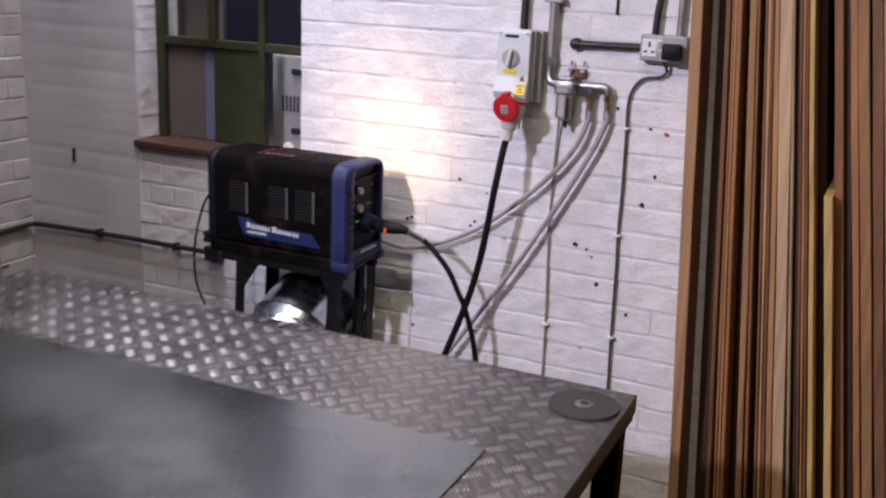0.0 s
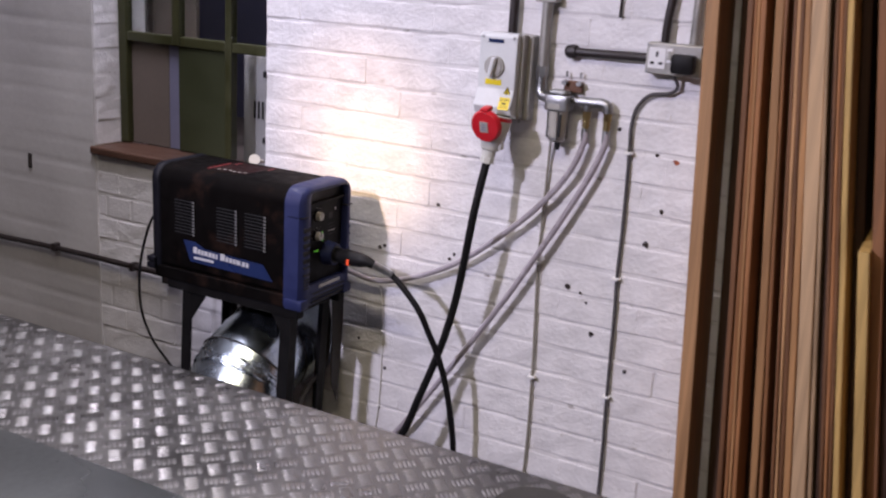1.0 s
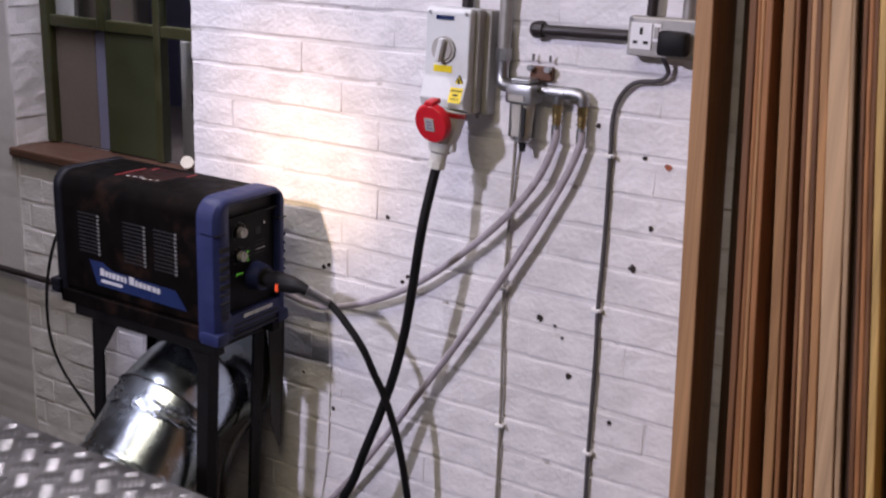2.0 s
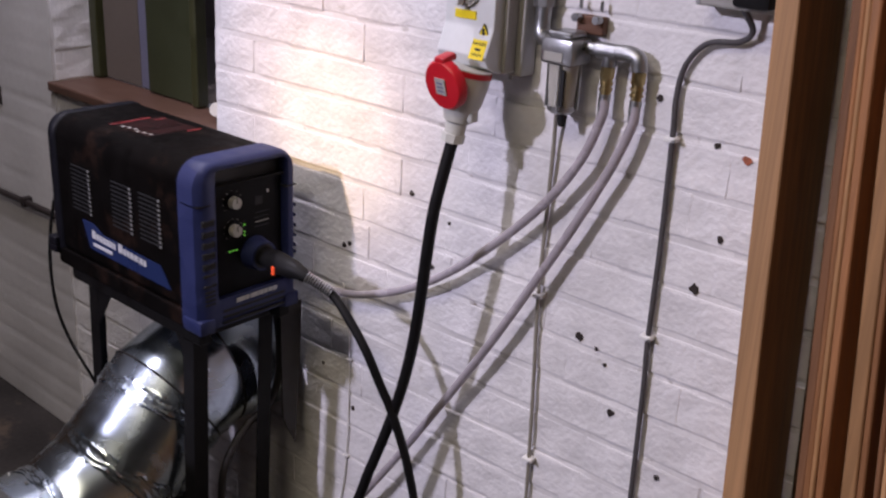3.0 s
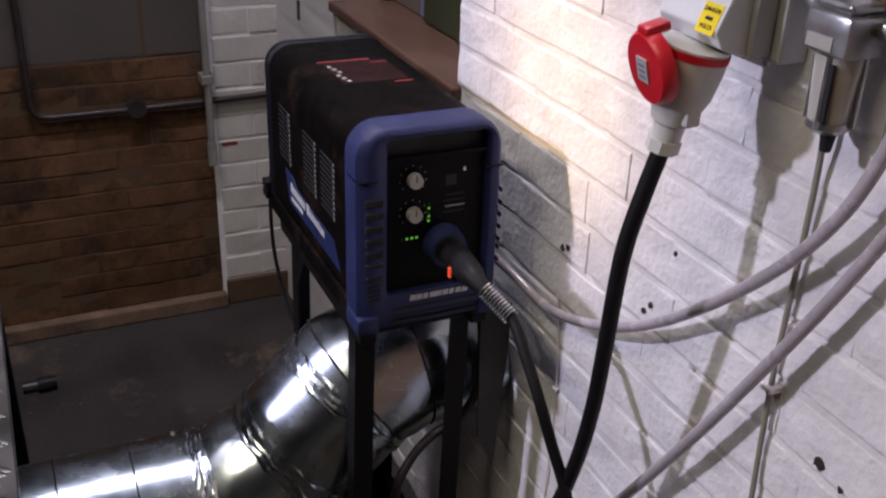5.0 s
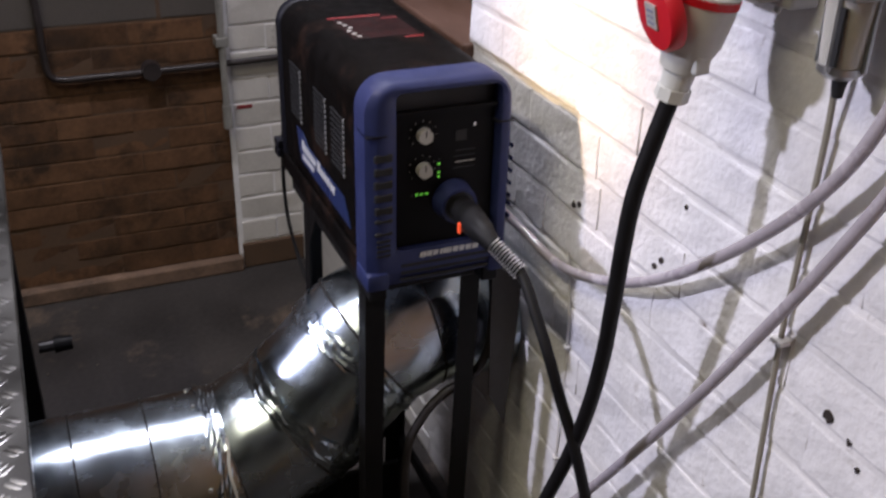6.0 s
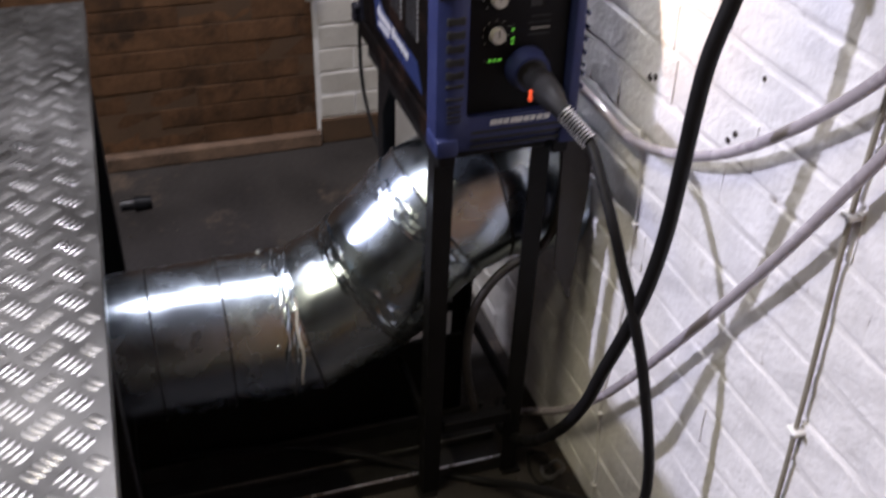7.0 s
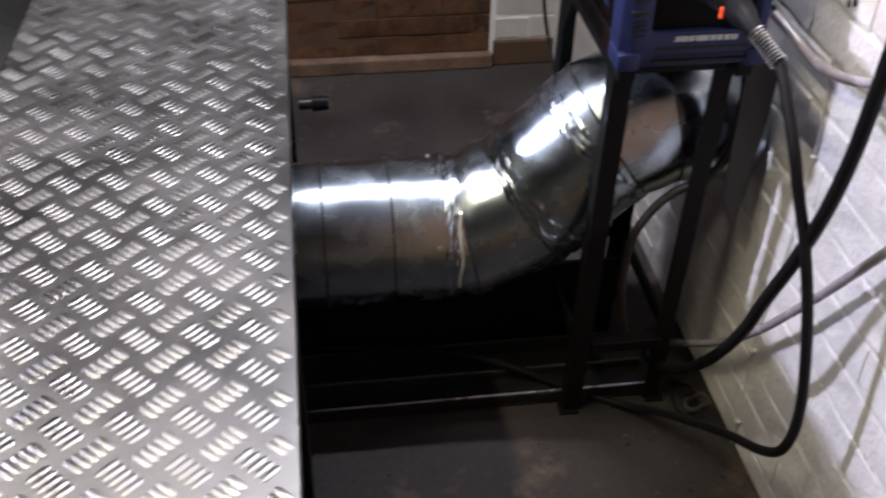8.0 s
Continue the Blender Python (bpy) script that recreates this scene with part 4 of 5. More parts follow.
for x in (-0.922, -0.864):
    nut = part("brass_tail", rod((x, 3.172, 1.507), (x, 3.171, 1.488), 0.0115, seg=6), BRASS, air, "brass hose fitting")
    part("brass_neck", rod((x, 3.171, 1.488), (x, 3.171, 1.462), 0.0095, 0.0085, 12), BRASS, nut, smooth=True)
    for z in (1.482, 1.472):
        part("brass_ring", rod((x, 3.171, z), (x, 3.171, z - 0.004), 0.0112, seg=16), BRASS, nut, smooth=True)
    part("hose_clip", rod((x, 3.171, 1.462), (x, 3.170, 1.440), 0.0098, seg=16), CHROME, air, smooth=True)
HOSES = {"air_hose": [(-0.922, 3.170, 1.458), (-0.920, 3.165, 1.425), (-0.950, 3.160, 1.344), (-1.012, 3.160, 1.256), (-1.103, 3.160, 1.161), (-1.221, 3.160, 1.060), (-1.328, 3.160, 0.991), (-1.449, 3.160, 0.938), (-1.549, 3.162, 0.915), (-1.63, 3.150, 0.93), (-1.72, 3.12, 0.96)],
         "air_hose.001": [(-0.864, 3.170, 1.458), (-0.862, 3.166, 1.425), (-0.892, 3.162, 1.343), (-0.954, 3.160, 1.220), (-1.026, 3.158, 1.091), (-1.129, 3.156, 0.914), (-1.294, 3.156, 0.658), (-1.385, 3.150, 0.52), (-1.482, 3.150, 0.387), (-1.60, 3.14, 0.25), (-1.74, 3.13, 0.12), (-1.85, 3.12, 0.03)]}
for nm, pts in HOSES.items():
    hose = thing("air_hose", pts[-1], "cloudy clear plastic air hose hanging along the wall", "hose", "air hoses")
    part("tube", sweep(glide(pts, 8), 0.0083, 12), HOSE, hose, smooth=True)
    part("ferrule", sweep([Vector(pts[0]) + Vector((0, 0, -0.018)), Vector(pts[0]) + Vector((0, 0, -0.030))], 0.0094, 14), CHROME, hose, "crimped metal ferrule", smooth=True)
sup = thing("air_supply_pipe", (-1.06, 3.18, 1.53), "galvanised air supply pipe clipped to the wall", "pipe")
part("pipe", rod((-1.060, 3.176, 1.600), (-1.060, 3.176, TOP - 0.01), 0.0145), GREY_CONDUIT, sup, smooth=True)
part("elbow", sweep(glide([(-1.060, 3.176, 1.600), (-1.060, 3.174, 1.560), (-1.055, 3.170, 1.538), (-1.029, 3.166, 1.531)], 6), 0.0145, 14), CHROME, sup, smooth=True)
part("collar", rod((-1.060, 3.176, 1.585), (-1.060, 3.176, 1.612), 0.019, seg=8), CHROME, sup)
part("pipe_clamp", block(-1.090, -1.030, 3.158, 3.199, 1.778, 1.796, 0.003), GREY_CONDUIT, sup)
solo("drain_tube", sweep(glide([(-1.020, 3.180, 1.415), (-1.025, 3.188, 1.33), (-1.029, 3.190, 1.171), (-1.030, 3.190, 1.05), (-1.020, 3.190, 0.79), (-1.016, 3.190, 0.55), (-1.020, 3.190, 0.3), (-1.02, 3.190, 0.005)], 8), 0.0038, 8), THIN_CABLE, "thin grey tube clipped down the wall", "tube", smooth=True)
solo("grey_cable", sweep(glide([(-0.700, 3.160, 1.626), (-0.692, 3.182, 1.595), (-0.711, 3.186, 1.576), (-0.762, 3.187, 1.566), (-0.793, 3.187, 1.530), (-0.803, 3.188, 1.479), (-0.801, 3.189, 1.411), (-0.797, 3.189, 1.232), (-0.797, 3.189, 1.06), (-0.793, 3.189, 0.957), (-0.789, 3.189, 0.72), (-0.784, 3.189, 0.537), (-0.782, 3.189, 0.3), (-0.782, 3.189, 0.005)], 8), 0.0048, 10), GREY_CABLE,
     "grey sheathed cable clipped down the wall", "cable", smooth=True)
solo("bell_wire", sweep(glide([(-1.556, 3.196, 0.92), (-1.535, 3.196, 0.80), (-1.532, 3.196, 0.62), (-1.538, 3.196, 0.46), (-1.56, 3.196, 0.28), (-1.54, 3.196, 0.10), (-1.54, 3.196, 0.005)], 6), 0.0022, 6), CLIP_WHITE, "thin white wire tacked to the wall", "wire", smooth=True)
CLIPS = [(-0.802, 1.409), (-0.799, 1.063), (-0.790, 0.717), (-0.783, 0.38), (-1.030, 1.065), (-1.018, 0.72), (-1.020, 0.38)]
clip = thing("cable_clip", (0, 0, 0), "small white cable clip nailed to the wall", "cable clip", "wall cable clips")
part("saddle", block(-0.011, 0.011, -0.020, -0.001, -0.004, 0.004, 0.002), CLIP_WHITE, clip)
part("nail", rod((0.009, -0.020, 0), (0.009, -0.024, 0), 0.0025, seg=8), CHROME, clip)
clip.location = (CLIPS[0][0], 3.2, CLIPS[0][1])
for x, z in CLIPS[1:]:
    copy_thing(clip, Matrix.Translation((x, 3.2, z)))
for x, z in ((-1.533, 0.74), (-1.536, 0.487), (-1.558, 0.26), (-1.540, 0.07)):
    tack = copy_thing(clip, Matrix.Translation((x, 3.203, z)))
    tack.scale = (0.6, 0.6, 0.6)

# ---- double socket with conduits ----
sock = thing("double_socket", (-0.70, 3.2, 1.625), "grey metal-clad double socket with one black plug", "socket")
part("back_box", block(-0.774, -0.632, 3.158, 3.199, 1.624, 1.702, 0.004), SOCKET_METAL, sock)
fp = part("faceplate", block(-0.773, -0.633, 3.150, 3.1575, 1.625, 1.701, 0.003), SOCKET_METAL, sock)
part("socket_insert", block(-0.766, -0.722, 3.147, 3.1495, 1.638, 1.690, 0.001, 1), LABEL_WHITE, fp, "white socket insert")
part("switch_insert", block(-0.720, -0.704, 3.147, 3.1495, 1.655, 1.690, 0.001, 1), LABEL_WHITE, fp)
part("rocker", block(-0.717, -0.707, 3.143, 3.1468, 1.662, 1.684, 0.001, 1), KNOB_GREY, fp)
for x, z, w, hh in ((-0.744, 1.674, 0.003, 0.007), (-0.755, 1.652, 0.005, 0.003), (-0.733, 1.652, 0.005, 0.003)):
    part("pin_hole", block(x - w, x + w, 3.1462, 3.1468, z - hh, z + hh), SLOT, fp)
for x in (-0.768, -0.638):
    for z in (1.630, 1.696):
        part("screw", rod((x, 3.1499, z), (x, 3.1475, z), 0.0035, seg=8), CHROME, fp)
part("plug", block(-0.700, -0.642, 3.112, 3.1495, 1.632, 1.680, 0.008), RUBBER, sock, "black plug pushed into the socket", smooth=True)
stub = thing("conduit_stub", (-0.88, 3.185, 1.658), "dark conduit stub joining the socket box", "conduit")
part("pipe", rod((-0.975, 3.182, 1.657), (-0.775, 3.182, 1.660), 0.0115), IRON_CONDUIT, stub, smooth=True)
part("end_cap", rod((-0.992, 3.182, 1.657), (-0.972, 3.182, 1.657), 0.0165), IRON_CONDUIT, stub, smooth=True)
part("fixing_box", rod((-0.985, 3.199, 1.657), (-0.985, 3.176, 1.657), 0.018, seg=16), IRON_CONDUIT, stub, smooth=True)
solo("flex_conduit", sweep(glide([(-0.737, 3.178, 1.7025), (-0.735, 3.178, 1.76), (-0.728, 3.182, 1.83), (-0.71, 3.184, 2.0), (-0.70, 3.185, 2.4), (-0.70, 3.185, TOP - 0.01)], 6), 0.0105, 10), IRON_CONDUIT, "dark flexible conduit rising from the socket", "conduit", smooth=True)
solo("socket_conduit", rod((-0.664, 3.182, 1.7025), (-0.668, 3.182, TOP - 0.01), 0.0115), GREY_CONDUIT, "grey steel conduit rising from the socket", "conduit", smooth=True)
solo("cut_wire", rod((-0.865, 3.193, 1.752), (-0.868, 3.193, TOP - 0.01), 0.004, seg=8), IRON_CONDUIT, "thin dark wire ending on the wall", "wire", smooth=True)

# ---- conduits at the end wall ----
CX, CZ = END_X + 0.018, 0.736
run = thing("wall_conduit", (-2.9, 3.19, 0.75), "dark iron conduit run low along two walls", "conduit")
part("pipe", sweep(glide([(-2.36, 3.176, 0.757), (-2.6, 3.176, 0.757), (-2.9, 3.176, 0.755), (END_X + 0.08, 3.176, 0.745)], 4), 0.0105, 10), IRON_CONDUIT, run, smooth=True)
part("bend", sweep(glide([(END_X + 0.08, 3.176, 0.745), (END_X + 0.035, 3.172, 0.743), (CX + 0.002, 3.150, 0.742), (CX, 3.105, 0.741)], 5), 0.0105, 10), IRON_CONDUIT, run, smooth=True)
part("pipe", sweep(glide([(CX, 3.105, 0.741), (CX, 2.95, 0.738), (CX, 2.70, CZ), (CX, 2.50, CZ)], 4), 0.0105, 10), IRON_CONDUIT, run, smooth=True)
part("bend", sweep(glide([(CX, 2.50, CZ), (CX, 2.465, CZ + 0.006), (CX, 2.447, CZ + 0.03), (CX, 2.443, CZ + 0.08)], 5), 0.0105, 10), IRON_CONDUIT, run, smooth=True)
part("pipe", rod((CX, 2.443, CZ + 0.08), (CX, 2.435, TOP - 0.01), 0.0105), IRON_CONDUIT, run, smooth=True)
part("junction_box", rod((END_X + 0.001, 2.742, CZ + 0.003), (END_X + 0.036, 2.742, CZ + 0.003), 0.030, 0.028, 20), IRON_CONDUIT, run, "round iron junction box", smooth=True)
part("junction_box", block(-2.415, -2.345, 3.160, 3.197, 0.728, 0.786, 0.006), IRON_CONDUIT, run, "small iron outlet box")
for x in (-2.56, -2.95):
    part("saddle", block(x - 0.01, x + 0.01, 3.162, 3.193, 0.741, 0.772, 0.003), IRON_CONDUIT, run)
vert = thing("upright_conduit", (END_X + 0.02, 2.957, 0.55), "grey steel conduit upright beside the white corner", "conduit")
part("pipe", rod((END_X + 0.042, 2.957, 0.55), (END_X + 0.042, 2.957, TOP - 0.01), 0.011), GREY_CONDUIT, vert, smooth=True)
part("end_cap", rod((END_X + 0.042, 2.957, 0.535), (END_X + 0.042, 2.957, 0.61), 0.015), GREY_CONDUIT, vert, smooth=True)
part("clamp", block(END_X + 0.001, END_X + 0.055, 2.937, 2.977, 0.80, 0.83, 0.003), GREY_CONDUIT, vert)

# ---- timber sheets and planks against the wall ----
random.seed(11)


def wood(name, colour, seed):
    m = material(name, tuple(0.90 * c for c in colour), 0.65, vary=0.26, scale=60, fine=260, bump=0.45, stretch=(1.0, 1.0, 0.022), obj=0.40, depth=0.002)
    return m


WOODS = {"pink": wood("pale_pinkish_timber", (0.45, 0.25, 0.12), 1), "dark": wood("gap_shade_timber", (0.052, 0.025, 0.014), 2), "orange": wood("orange_brown_ply", (0.34, 0.15, 0.06), 3),
         "tan": wood("tan_timber", (0.42, 0.22, 0.095), 4), "pale": wood("pale_pine", (0.46, 0.31, 0.185), 5), "yellow": wood("yellow_pine", (0.55, 0.36, 0.13), 6), "brown": wood("mid_brown_timber", (0.22, 0.10, 0.045), 7)}
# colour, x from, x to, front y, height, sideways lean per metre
# the dark boards sit back; their colour paints shade into the gaps
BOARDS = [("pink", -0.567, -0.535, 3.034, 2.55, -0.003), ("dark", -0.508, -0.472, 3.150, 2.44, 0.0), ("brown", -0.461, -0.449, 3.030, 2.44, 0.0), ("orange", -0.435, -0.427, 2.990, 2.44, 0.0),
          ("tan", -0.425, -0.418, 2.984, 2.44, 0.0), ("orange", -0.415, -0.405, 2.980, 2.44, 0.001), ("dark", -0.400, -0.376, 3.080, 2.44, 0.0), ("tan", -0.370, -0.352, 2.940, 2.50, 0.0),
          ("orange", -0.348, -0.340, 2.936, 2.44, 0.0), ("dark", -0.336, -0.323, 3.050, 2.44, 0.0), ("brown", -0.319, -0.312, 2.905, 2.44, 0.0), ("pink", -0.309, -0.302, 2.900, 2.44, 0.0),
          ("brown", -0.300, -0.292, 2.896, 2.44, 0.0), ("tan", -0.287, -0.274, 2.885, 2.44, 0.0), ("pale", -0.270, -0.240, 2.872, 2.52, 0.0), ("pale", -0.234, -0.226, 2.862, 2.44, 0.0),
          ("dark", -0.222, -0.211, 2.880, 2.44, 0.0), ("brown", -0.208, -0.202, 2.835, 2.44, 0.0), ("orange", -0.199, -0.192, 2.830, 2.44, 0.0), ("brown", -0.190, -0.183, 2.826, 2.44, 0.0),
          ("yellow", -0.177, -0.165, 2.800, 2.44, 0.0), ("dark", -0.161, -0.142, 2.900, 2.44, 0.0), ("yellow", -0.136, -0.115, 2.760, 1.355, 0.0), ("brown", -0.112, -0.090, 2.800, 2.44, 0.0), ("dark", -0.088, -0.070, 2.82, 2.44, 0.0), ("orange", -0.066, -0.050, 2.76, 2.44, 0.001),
          ("tan", -0.046, -0.020, 2.75, 2.44, 0.0), ("brown", -0.014, 0.010, 2.735, 2.5, 0.0), ("pale", 0.014, 0.040, 2.73, 2.44, 0.0), ("dark", 0.045, 0.065, 2.76, 2.44, 0.0), ("tan", 0.07, 0.10, 2.72, 2.44, 0.0), ("brown", 0.11, 0.15, 2.72, 2.44, 0.0), ("orange", 0.16, 0.20, 2.73, 2.44, 0.0)]
for key, x0, x1, yf, hgt, lean in BOARDS:
    bm = bmesh.new()
    n = 24
    rows = []
    for k in range(n + 1):
        z = hgt * k / n
        j = lambda s: 0.0024 * noise.noise((x0 * 40, z * 2.2, s))
        dxx = (lean - 0.055 - 0.19 * min(max(x0 + 0.55, 0), 0.5)) * (z - 1.08)
        b = 0.0018
        y0 = yf + 0.002 * noise.noise((x1 * 30, z * 3, 9))
        rows.append([bm.verts.new(p) for p in ((x0 + dxx + b + j(1), y0, z), (x1 + dxx - b + j(2), y0, z), (x1 + dxx + j(2), y0 + b, z), (x1 + dxx, 3.185, z), (x0 + dxx, 3.185, z), (x0 + dxx + j(1), y0 + b, z))])
    for a, c in zip(rows, rows[1:]):
        for k in range(6):
            bm.faces.new((a[k], a[(k + 1) % 6], c[(k + 1) % 6], c[k]))
    bm.faces.new(rows[0][::-1])
    bm.faces.new(rows[-1])
    tone = {"pink": "pale pinkish", "dark": "dark brown", "orange": "orange-brown", "tan": "tan", "pale": "pale", "yellow": "yellowish", "brown": "mid-brown"}[key]
    text = f"short {tone} board standing among taller timber sheets" if hgt < 2 else f"{tone} timber sheet standing on edge against the wall"
    solo("timber_board", bm, WOODS[key], text, "timber", "standing timber boards")

# ---- marks on the walls ----
bm = bmesh.new()
random.seed(3)
HOLES = [(-0.731, 1.171, 0.009), (-0.856, 0.887, 0.008), (-0.939, 1.011, 0.008), (-1.364, 1.175, 0.006), (-0.729, 1.413, 0.005), (-0.837, 1.467, 0.006), (-1.540, 1.018, 0.006), (-1.315, 1.019, 0.006), (-1.556, 1.010, 0.007), (-1.30, 1.035, 0.005),
         (-0.700, 1.265, 0.006), (-1.26, 1.14, 0.004), (-0.90, 1.00, 0.005), (-0.88, 0.975, 0.004), (-1.52, 0.62, 0.006), (-1.62, 0.70, 0.005), (-0.75, 0.80, 0.006)]
for x, z, r in HOLES:
    out = [(x + r * random.uniform(0.6, 1.15) * math.cos(a), z + r * random.uniform(0.6, 1.3) * math.sin(a)) for a in [k * math.pi / 5 for k in range(10)]]
    prism(out, "y", 3.1972, 3.202, bm=bm)
part("drill_hole", bm, HOLE, north, "dark drill holes")
part("chipped_patch", prism([(-0.685, 1.403), (-0.681, 1.407), (-0.670, 1.405), (-0.667, 1.400), (-0.674, 1.393), (-0.680, 1.396)], "y", 3.1968, 3.202), BARE_BRICK, north, "chipped patch of bare brick")
part("slot_hole", block(-3.090, -3.074, 3.190, 3.196, 1.035, 1.09), HOLE, north, "dark slot")
part("red_mark", block(END_X + 0.001, END_X + 0.007, 2.995, 3.045, 0.580, 0.591), RED_PRINT, west, "red paint mark")

# ---- bricks of the walls ----
random.seed(8)
COURSE, FIRST = 0.0842, 0.819 - 9 * 0.0842
BL, GAP = 0.232, 0.009


def brick_mesh(name, length, height, depth, mat, seed, soft=0.004, rough=0.0034):
    """One brick seen from the front: face towards -y, uneven, with worn edges; its origin at the middle of the face."""
    bm = bmesh.new()
    nx = 4 if length > 0.15 else 2
    us = [-length / 2, -length / 2 + soft] + [-length / 2 + length * k / nx for k in range(1, nx)] + [length / 2 - soft, length / 2]
    vs = [-height / 2, -height / 2 + soft, 0, height / 2 - soft, height / 2]
    grid = []
    for i, u in enumerate(us):
        grid.append([])
        for j, v in enumerate(vs):
            edge = i in (0, len(us) - 1) or j in (0, len(vs) - 1)
            w = noise.noise((u * 11 + seed * 7.3, v * 17, seed)) * rough
            e = noise.noise((u * 30, v * 30, seed + 5)) * 0.0024 if edge else 0
            grid[-1].append(bm.verts.new((u + (e if i in (0, len(us) - 1) else 0), (0.0010 if j in (0, len(vs) - 1) else 0.0002 if edge else 0) + w, v + (e if j in (0, len(vs) - 1) else 0))))
    for i in range(len(us) - 1):
        for j in range(len(vs) - 1):
            bm.faces.new((grid[i][j], grid[i + 1][j], grid[i + 1][j + 1], grid[i][j + 1]))
    rim = [grid[i][0] for i in range(len(us))] + [grid[-1][j] for j in range(1, len(vs))] + [grid[i][-1] for i in range(len(us) - 2, -1, -1)] + [grid[0][j] for j in range(len(vs) - 2, 0, -1)]
    back = [bm.verts.new((p.co.x, depth, p.co.z)) for p in rim]
    for k in range(len(rim)):
        bm.faces.new((rim[k], back[k], back[(k + 1) % len(rim)], rim[(k + 1) % len(rim)]))
    bmesh.ops.recalc_face_normals(bm, faces=bm.faces)
    me = bpy.data.meshes.new(name)
    bm.to_mesh(me)
    bm.free()
    me.materials.append(mat)
    return me


def lay(me, parent, m, name="brick"):
    ob = new(name, me)
    ob.parent = parent
    ob.matrix_basis = Matrix.Translation(-root_place(parent)) @ m
    return ob


def spans(x0, x1, shift, length):
    """Brick ends along a course between two ends."""
    x = x0 - shift
    while x < x1 - 0.02:
        a, b = max(x, x0), min(x + length, x1)
        if b - a > 0.03:
            yield a, b
        x += length


variants = {}


def sized(length, height, mat, tag):
    key = (round(length / 0.008), tag, random.randrange(3))
    if key not in variants:
        variants[key] = brick_mesh("brick", key[0] * 0.008 - 0.006, height, 0.03, mat, len(variants) + 1)
    return variants[key]


joint = bmesh.new()
rest = bmesh.new()


def joined(bm, x0, x1, y, z0, z1, s=0.004):
    a = [bm.verts.new(p) for p in ((x0, y + s, z0), (x1, y + s, z0), (x1, y + s, z1), (x0, y + s, z1))]
    b = [bm.verts.new(p) for p in ((x0 + s, y, z0 + s), (x1 - s, y, z0 + s), (x1 - s, y, z1 - s), (x0 + s, y, z1 - s))]
    bm.faces.new(b)
    for k in range(4):
        bm.faces.new((a[k], a[(k + 1) % 4], b[(k + 1) % 4], b[k]))


rows_n = int((TOP - FIRST) / COURSE)
for k in range(-1, rows_n):
    z0 = FIRST + k * COURSE
    z1 = min(z0 + COURSE, TOP)
    mid = (max(z0, 0) + z1) / 2 + GAP / 2
    high = z1 - max(z0, 0) - GAP
    header = k % 4 == 2
    length = BL / 2 if header else BL
    shift = (0.058 if header else (0.0 if k % 2 else BL / 2)) + random.uniform(-0.02, 0.02)
    cuts = [(END_X, 2.6)] if z1 < WIN[2] - 0.02 or z0 > WIN[3] else [(END_X, WIN[0]), (WIN[1], 2.6)]
    for c0, c1 in cuts:
        for a, b in spans(c0, c1, (shift + (0.1 if c0 > -2.1 else 0)) % length, length):
            near = -3.3 < a and b < -0.45 and 0 <= k < 23 and high > 0.06
            if near and header:
                near = a > -2.2
            if near:
                m = Matrix.Translation(((a + b) / 2, WALL_Y + random.uniform(-0.0005, 0.0008), mid + random.uniform(-0.0015, 0.0015))) @ pose(0, 0, 0, random.uniform(-0.5, 0.5), random.uniform(-0.3, 0.3), random.uniform(-0.2, 0.2))
                lay(sized(b - a, high, PAINT, round(high, 3)), north, m @ Matrix.Diagonal(((b - a + 0.0004) / (round((b - a) / 0.008) * 0.008 - 0.006), 1, 1, 1)))
            elif b > -3.3 and high > 0.02:
                joined(rest, a + GAP / 2, b - GAP / 2, WALL_Y + random.uniform(-0.001, 0.0015), mid - high / 2, mid + high / 2)
        # bed joint struck back at the top and flush at the bottom
        jz0, jz1 = z0 - 0.001, z0 + GAP + 0.001
        if jz0 > 0.01:
            n = max(2, int((c1 - c0) / 0.05))
            lines = []
            for i in range(n + 1):
                x = c0 + (c1 - c0) * i / n
                w = noise.noise((x * 9, z0 * 13, 2))
                w2 = noise.noise((x * 40, z0 * 13, 7))
                lines.append([joint.verts.new((x, WALL_Y + 0.0007 + 0.0008 * w2, jz0)), joint.verts.new((x, WALL_Y + 0.0014 + 0.015 * max(0.0, w + 0.06), jz1))])
            for p, q in zip(lines, lines[1:]):
                joint.faces.new((p[0], q[0], q[1], p[1]))
tagged(part("bed_joints", joint, PAINT_JOINT, north, "painted mortar joints", smooth=True), kind="stuff")
tagged(part("far_bricks", rest, PAINT, north, "white painted bricks"), kind="stuff")
# window reveal: bricks of the left jamb
for k in range(13, 27):
    z0 = FIRST + k * COURSE
    a, b = max(z0 + GAP, WIN[2]), min(z0 + COURSE, WIN[3])
    if b - a > 0.02:
        lay(sized(0.112, b - a, PAINT, round(b - a, 3)), north, Matrix.Translation((WIN[0], WALL_Y + 0.058, (a + b) / 2)) @ pose(0, 0, 0, 0, 0, 90))

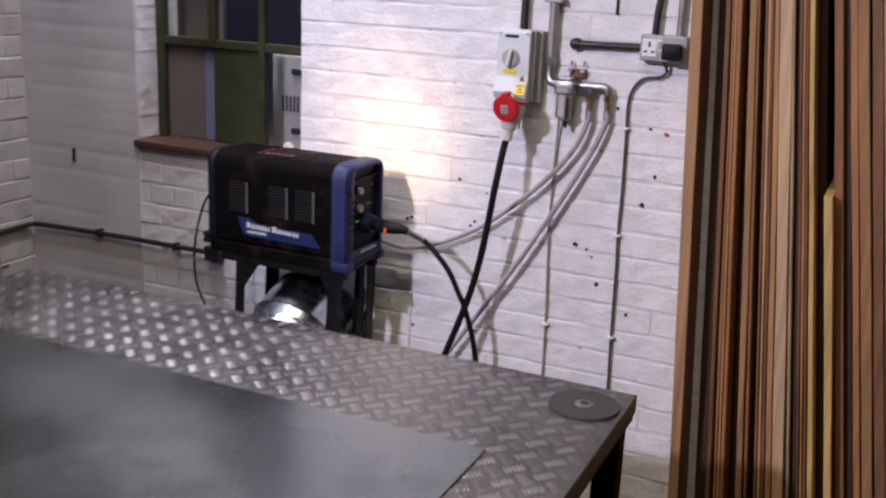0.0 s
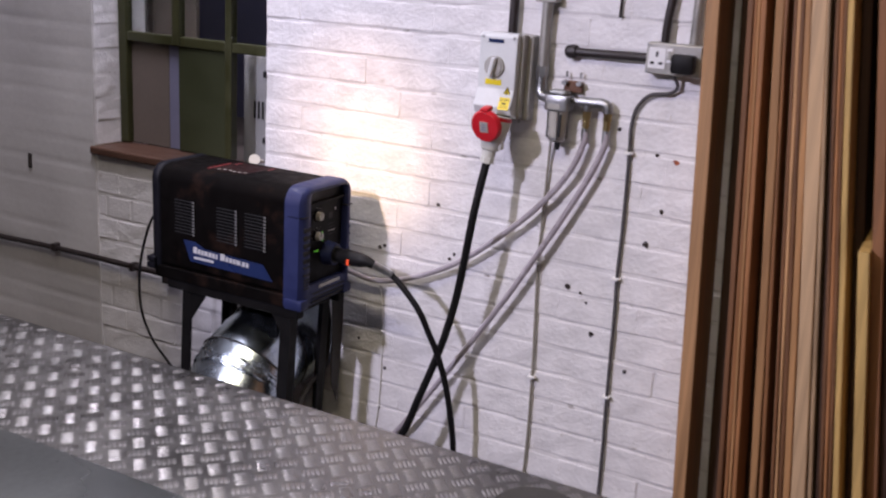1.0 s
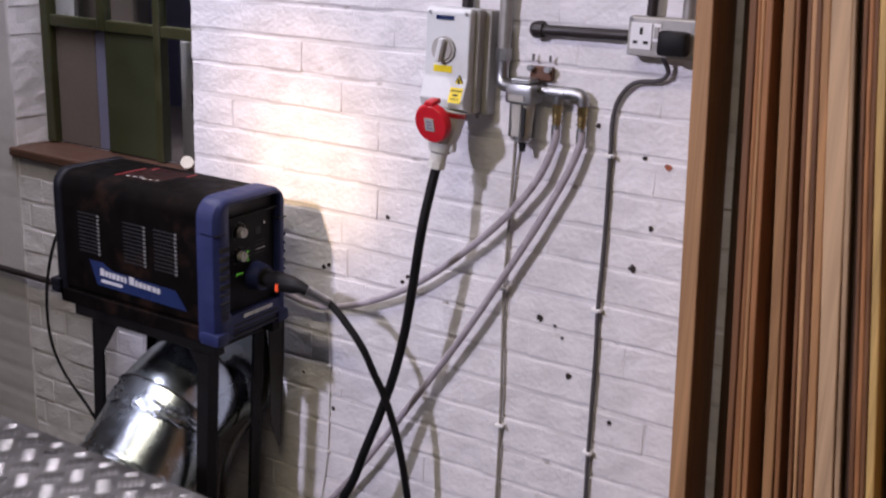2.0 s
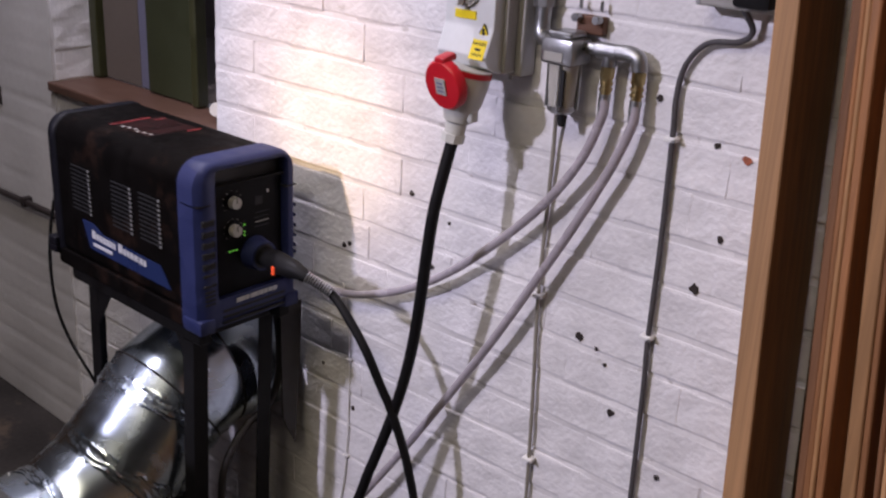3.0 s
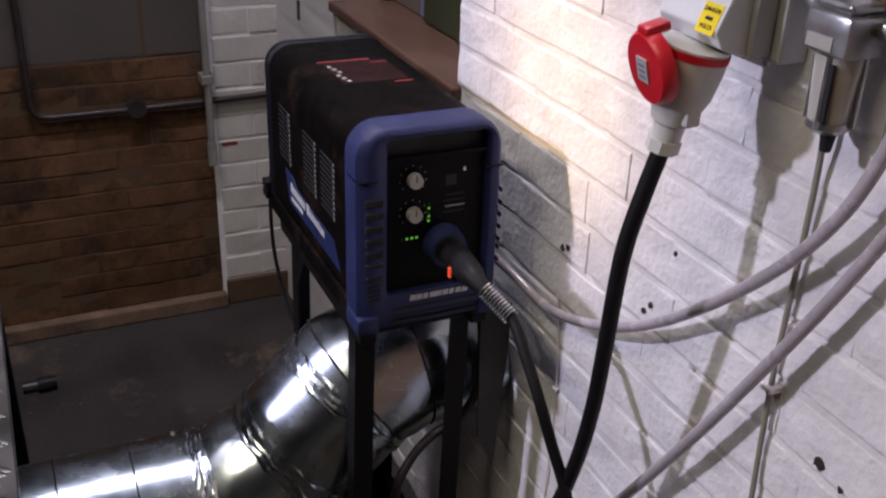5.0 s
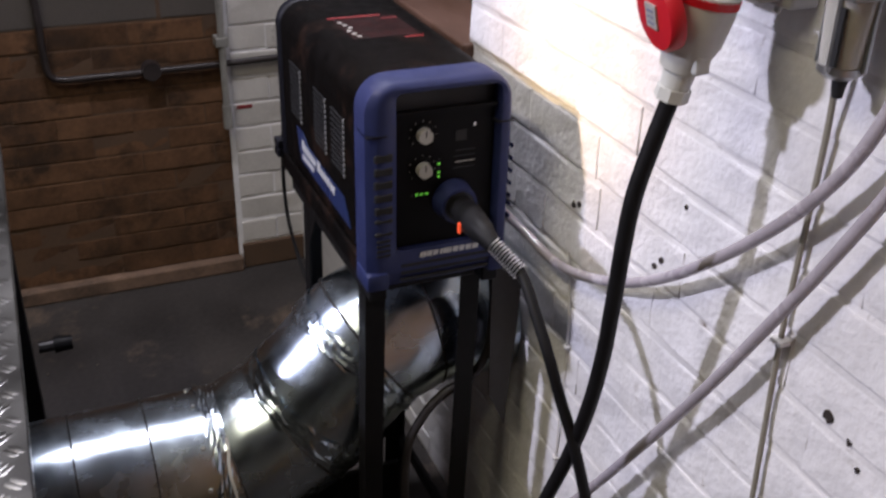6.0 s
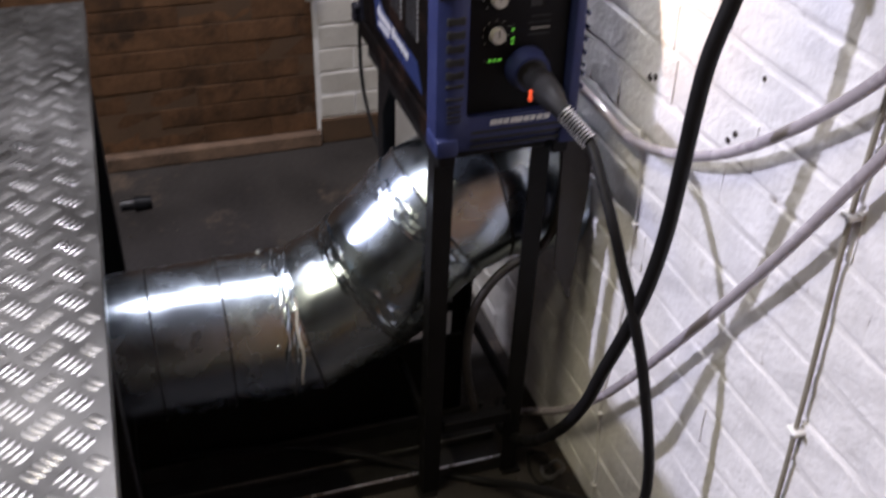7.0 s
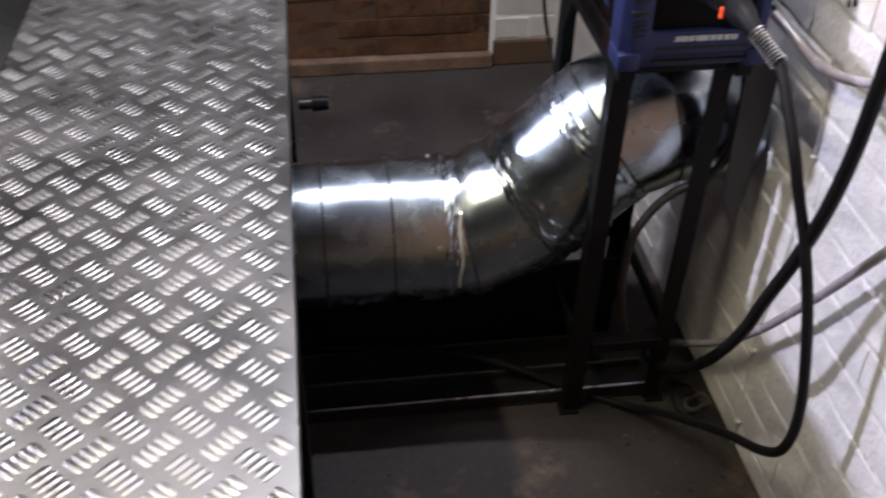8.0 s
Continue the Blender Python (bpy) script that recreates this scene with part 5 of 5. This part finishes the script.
# end wall: brown bricks below, grey blocks above, white painted bricks at the corner
turn = pose(0, 0, 0, 0, 0, 90)
for k in range(0, 12):
    z0 = 0.050 + k * 0.0695
    high = 0.0695 - 0.004
    for a, b in spans(1.55, EDGE_Y + 0.01, (0.0 if k % 2 else 0.112) + random.uniform(-0.02, 0.02), 0.225):
        key = ("brown", round((b - a) / 0.012), random.randrange(3))
        if key not in variants:
            variants[key] = brick_mesh("brick", key[1] * 0.012 - 0.005, high, 0.03, BROWN_BRICK, len(variants) + 40, 0.004, 0.003)
        lay(variants[key], west, Matrix.Translation((END_X - 0.004 + random.uniform(-0.002, 0.002), (a + b) / 2, z0 + high / 2 + 0.004)) @ turn)
for k in range(0, 11):
    z0 = 0.050 + 12 * 0.0695 + k * 0.225
    for a, b in spans(1.2, EDGE_Y + 0.01, 0.0 if k % 2 else 0.22, 0.45):
        key = ("block", round((b - a) / 0.012), random.randrange(2))
        if key not in variants:
            variants[key] = brick_mesh("block", key[1] * 0.012 - 0.012, 0.213, 0.03, GREY_BLOCK, len(variants) + 70, 0.004, 0.002)
        if z0 + 0.22 < TOP:
            lay(variants[key], west, Matrix.Translation((END_X - 0.004, (a + b) / 2, z0 + 0.1125)) @ turn, "block")
part("block_joints", block(END_X - 0.0119, END_X - 0.0065, 1.2, EDGE_Y, 0.050 + 12 * 0.0695, TOP), BLOCK_MORTAR, west)
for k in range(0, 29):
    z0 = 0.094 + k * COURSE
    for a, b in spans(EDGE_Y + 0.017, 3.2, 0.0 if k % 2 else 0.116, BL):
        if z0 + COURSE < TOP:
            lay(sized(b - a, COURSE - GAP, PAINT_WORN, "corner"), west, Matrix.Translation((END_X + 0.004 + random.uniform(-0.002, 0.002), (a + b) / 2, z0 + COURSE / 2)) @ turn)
part("plinth", block(END_X - 0.012, END_X + 0.03, 1.2, EDGE_Y + 0.008, 0.0, 0.052, 0.006), PLINTH, west, "pale worn plinth strip")
part("corner_plinth", block(END_X - 0.012, END_X + 0.012, EDGE_Y + 0.013, 3.2, 0.0, 0.092, 0.006), BROWN_MORTAR, west, "dark plinth under the white corner")
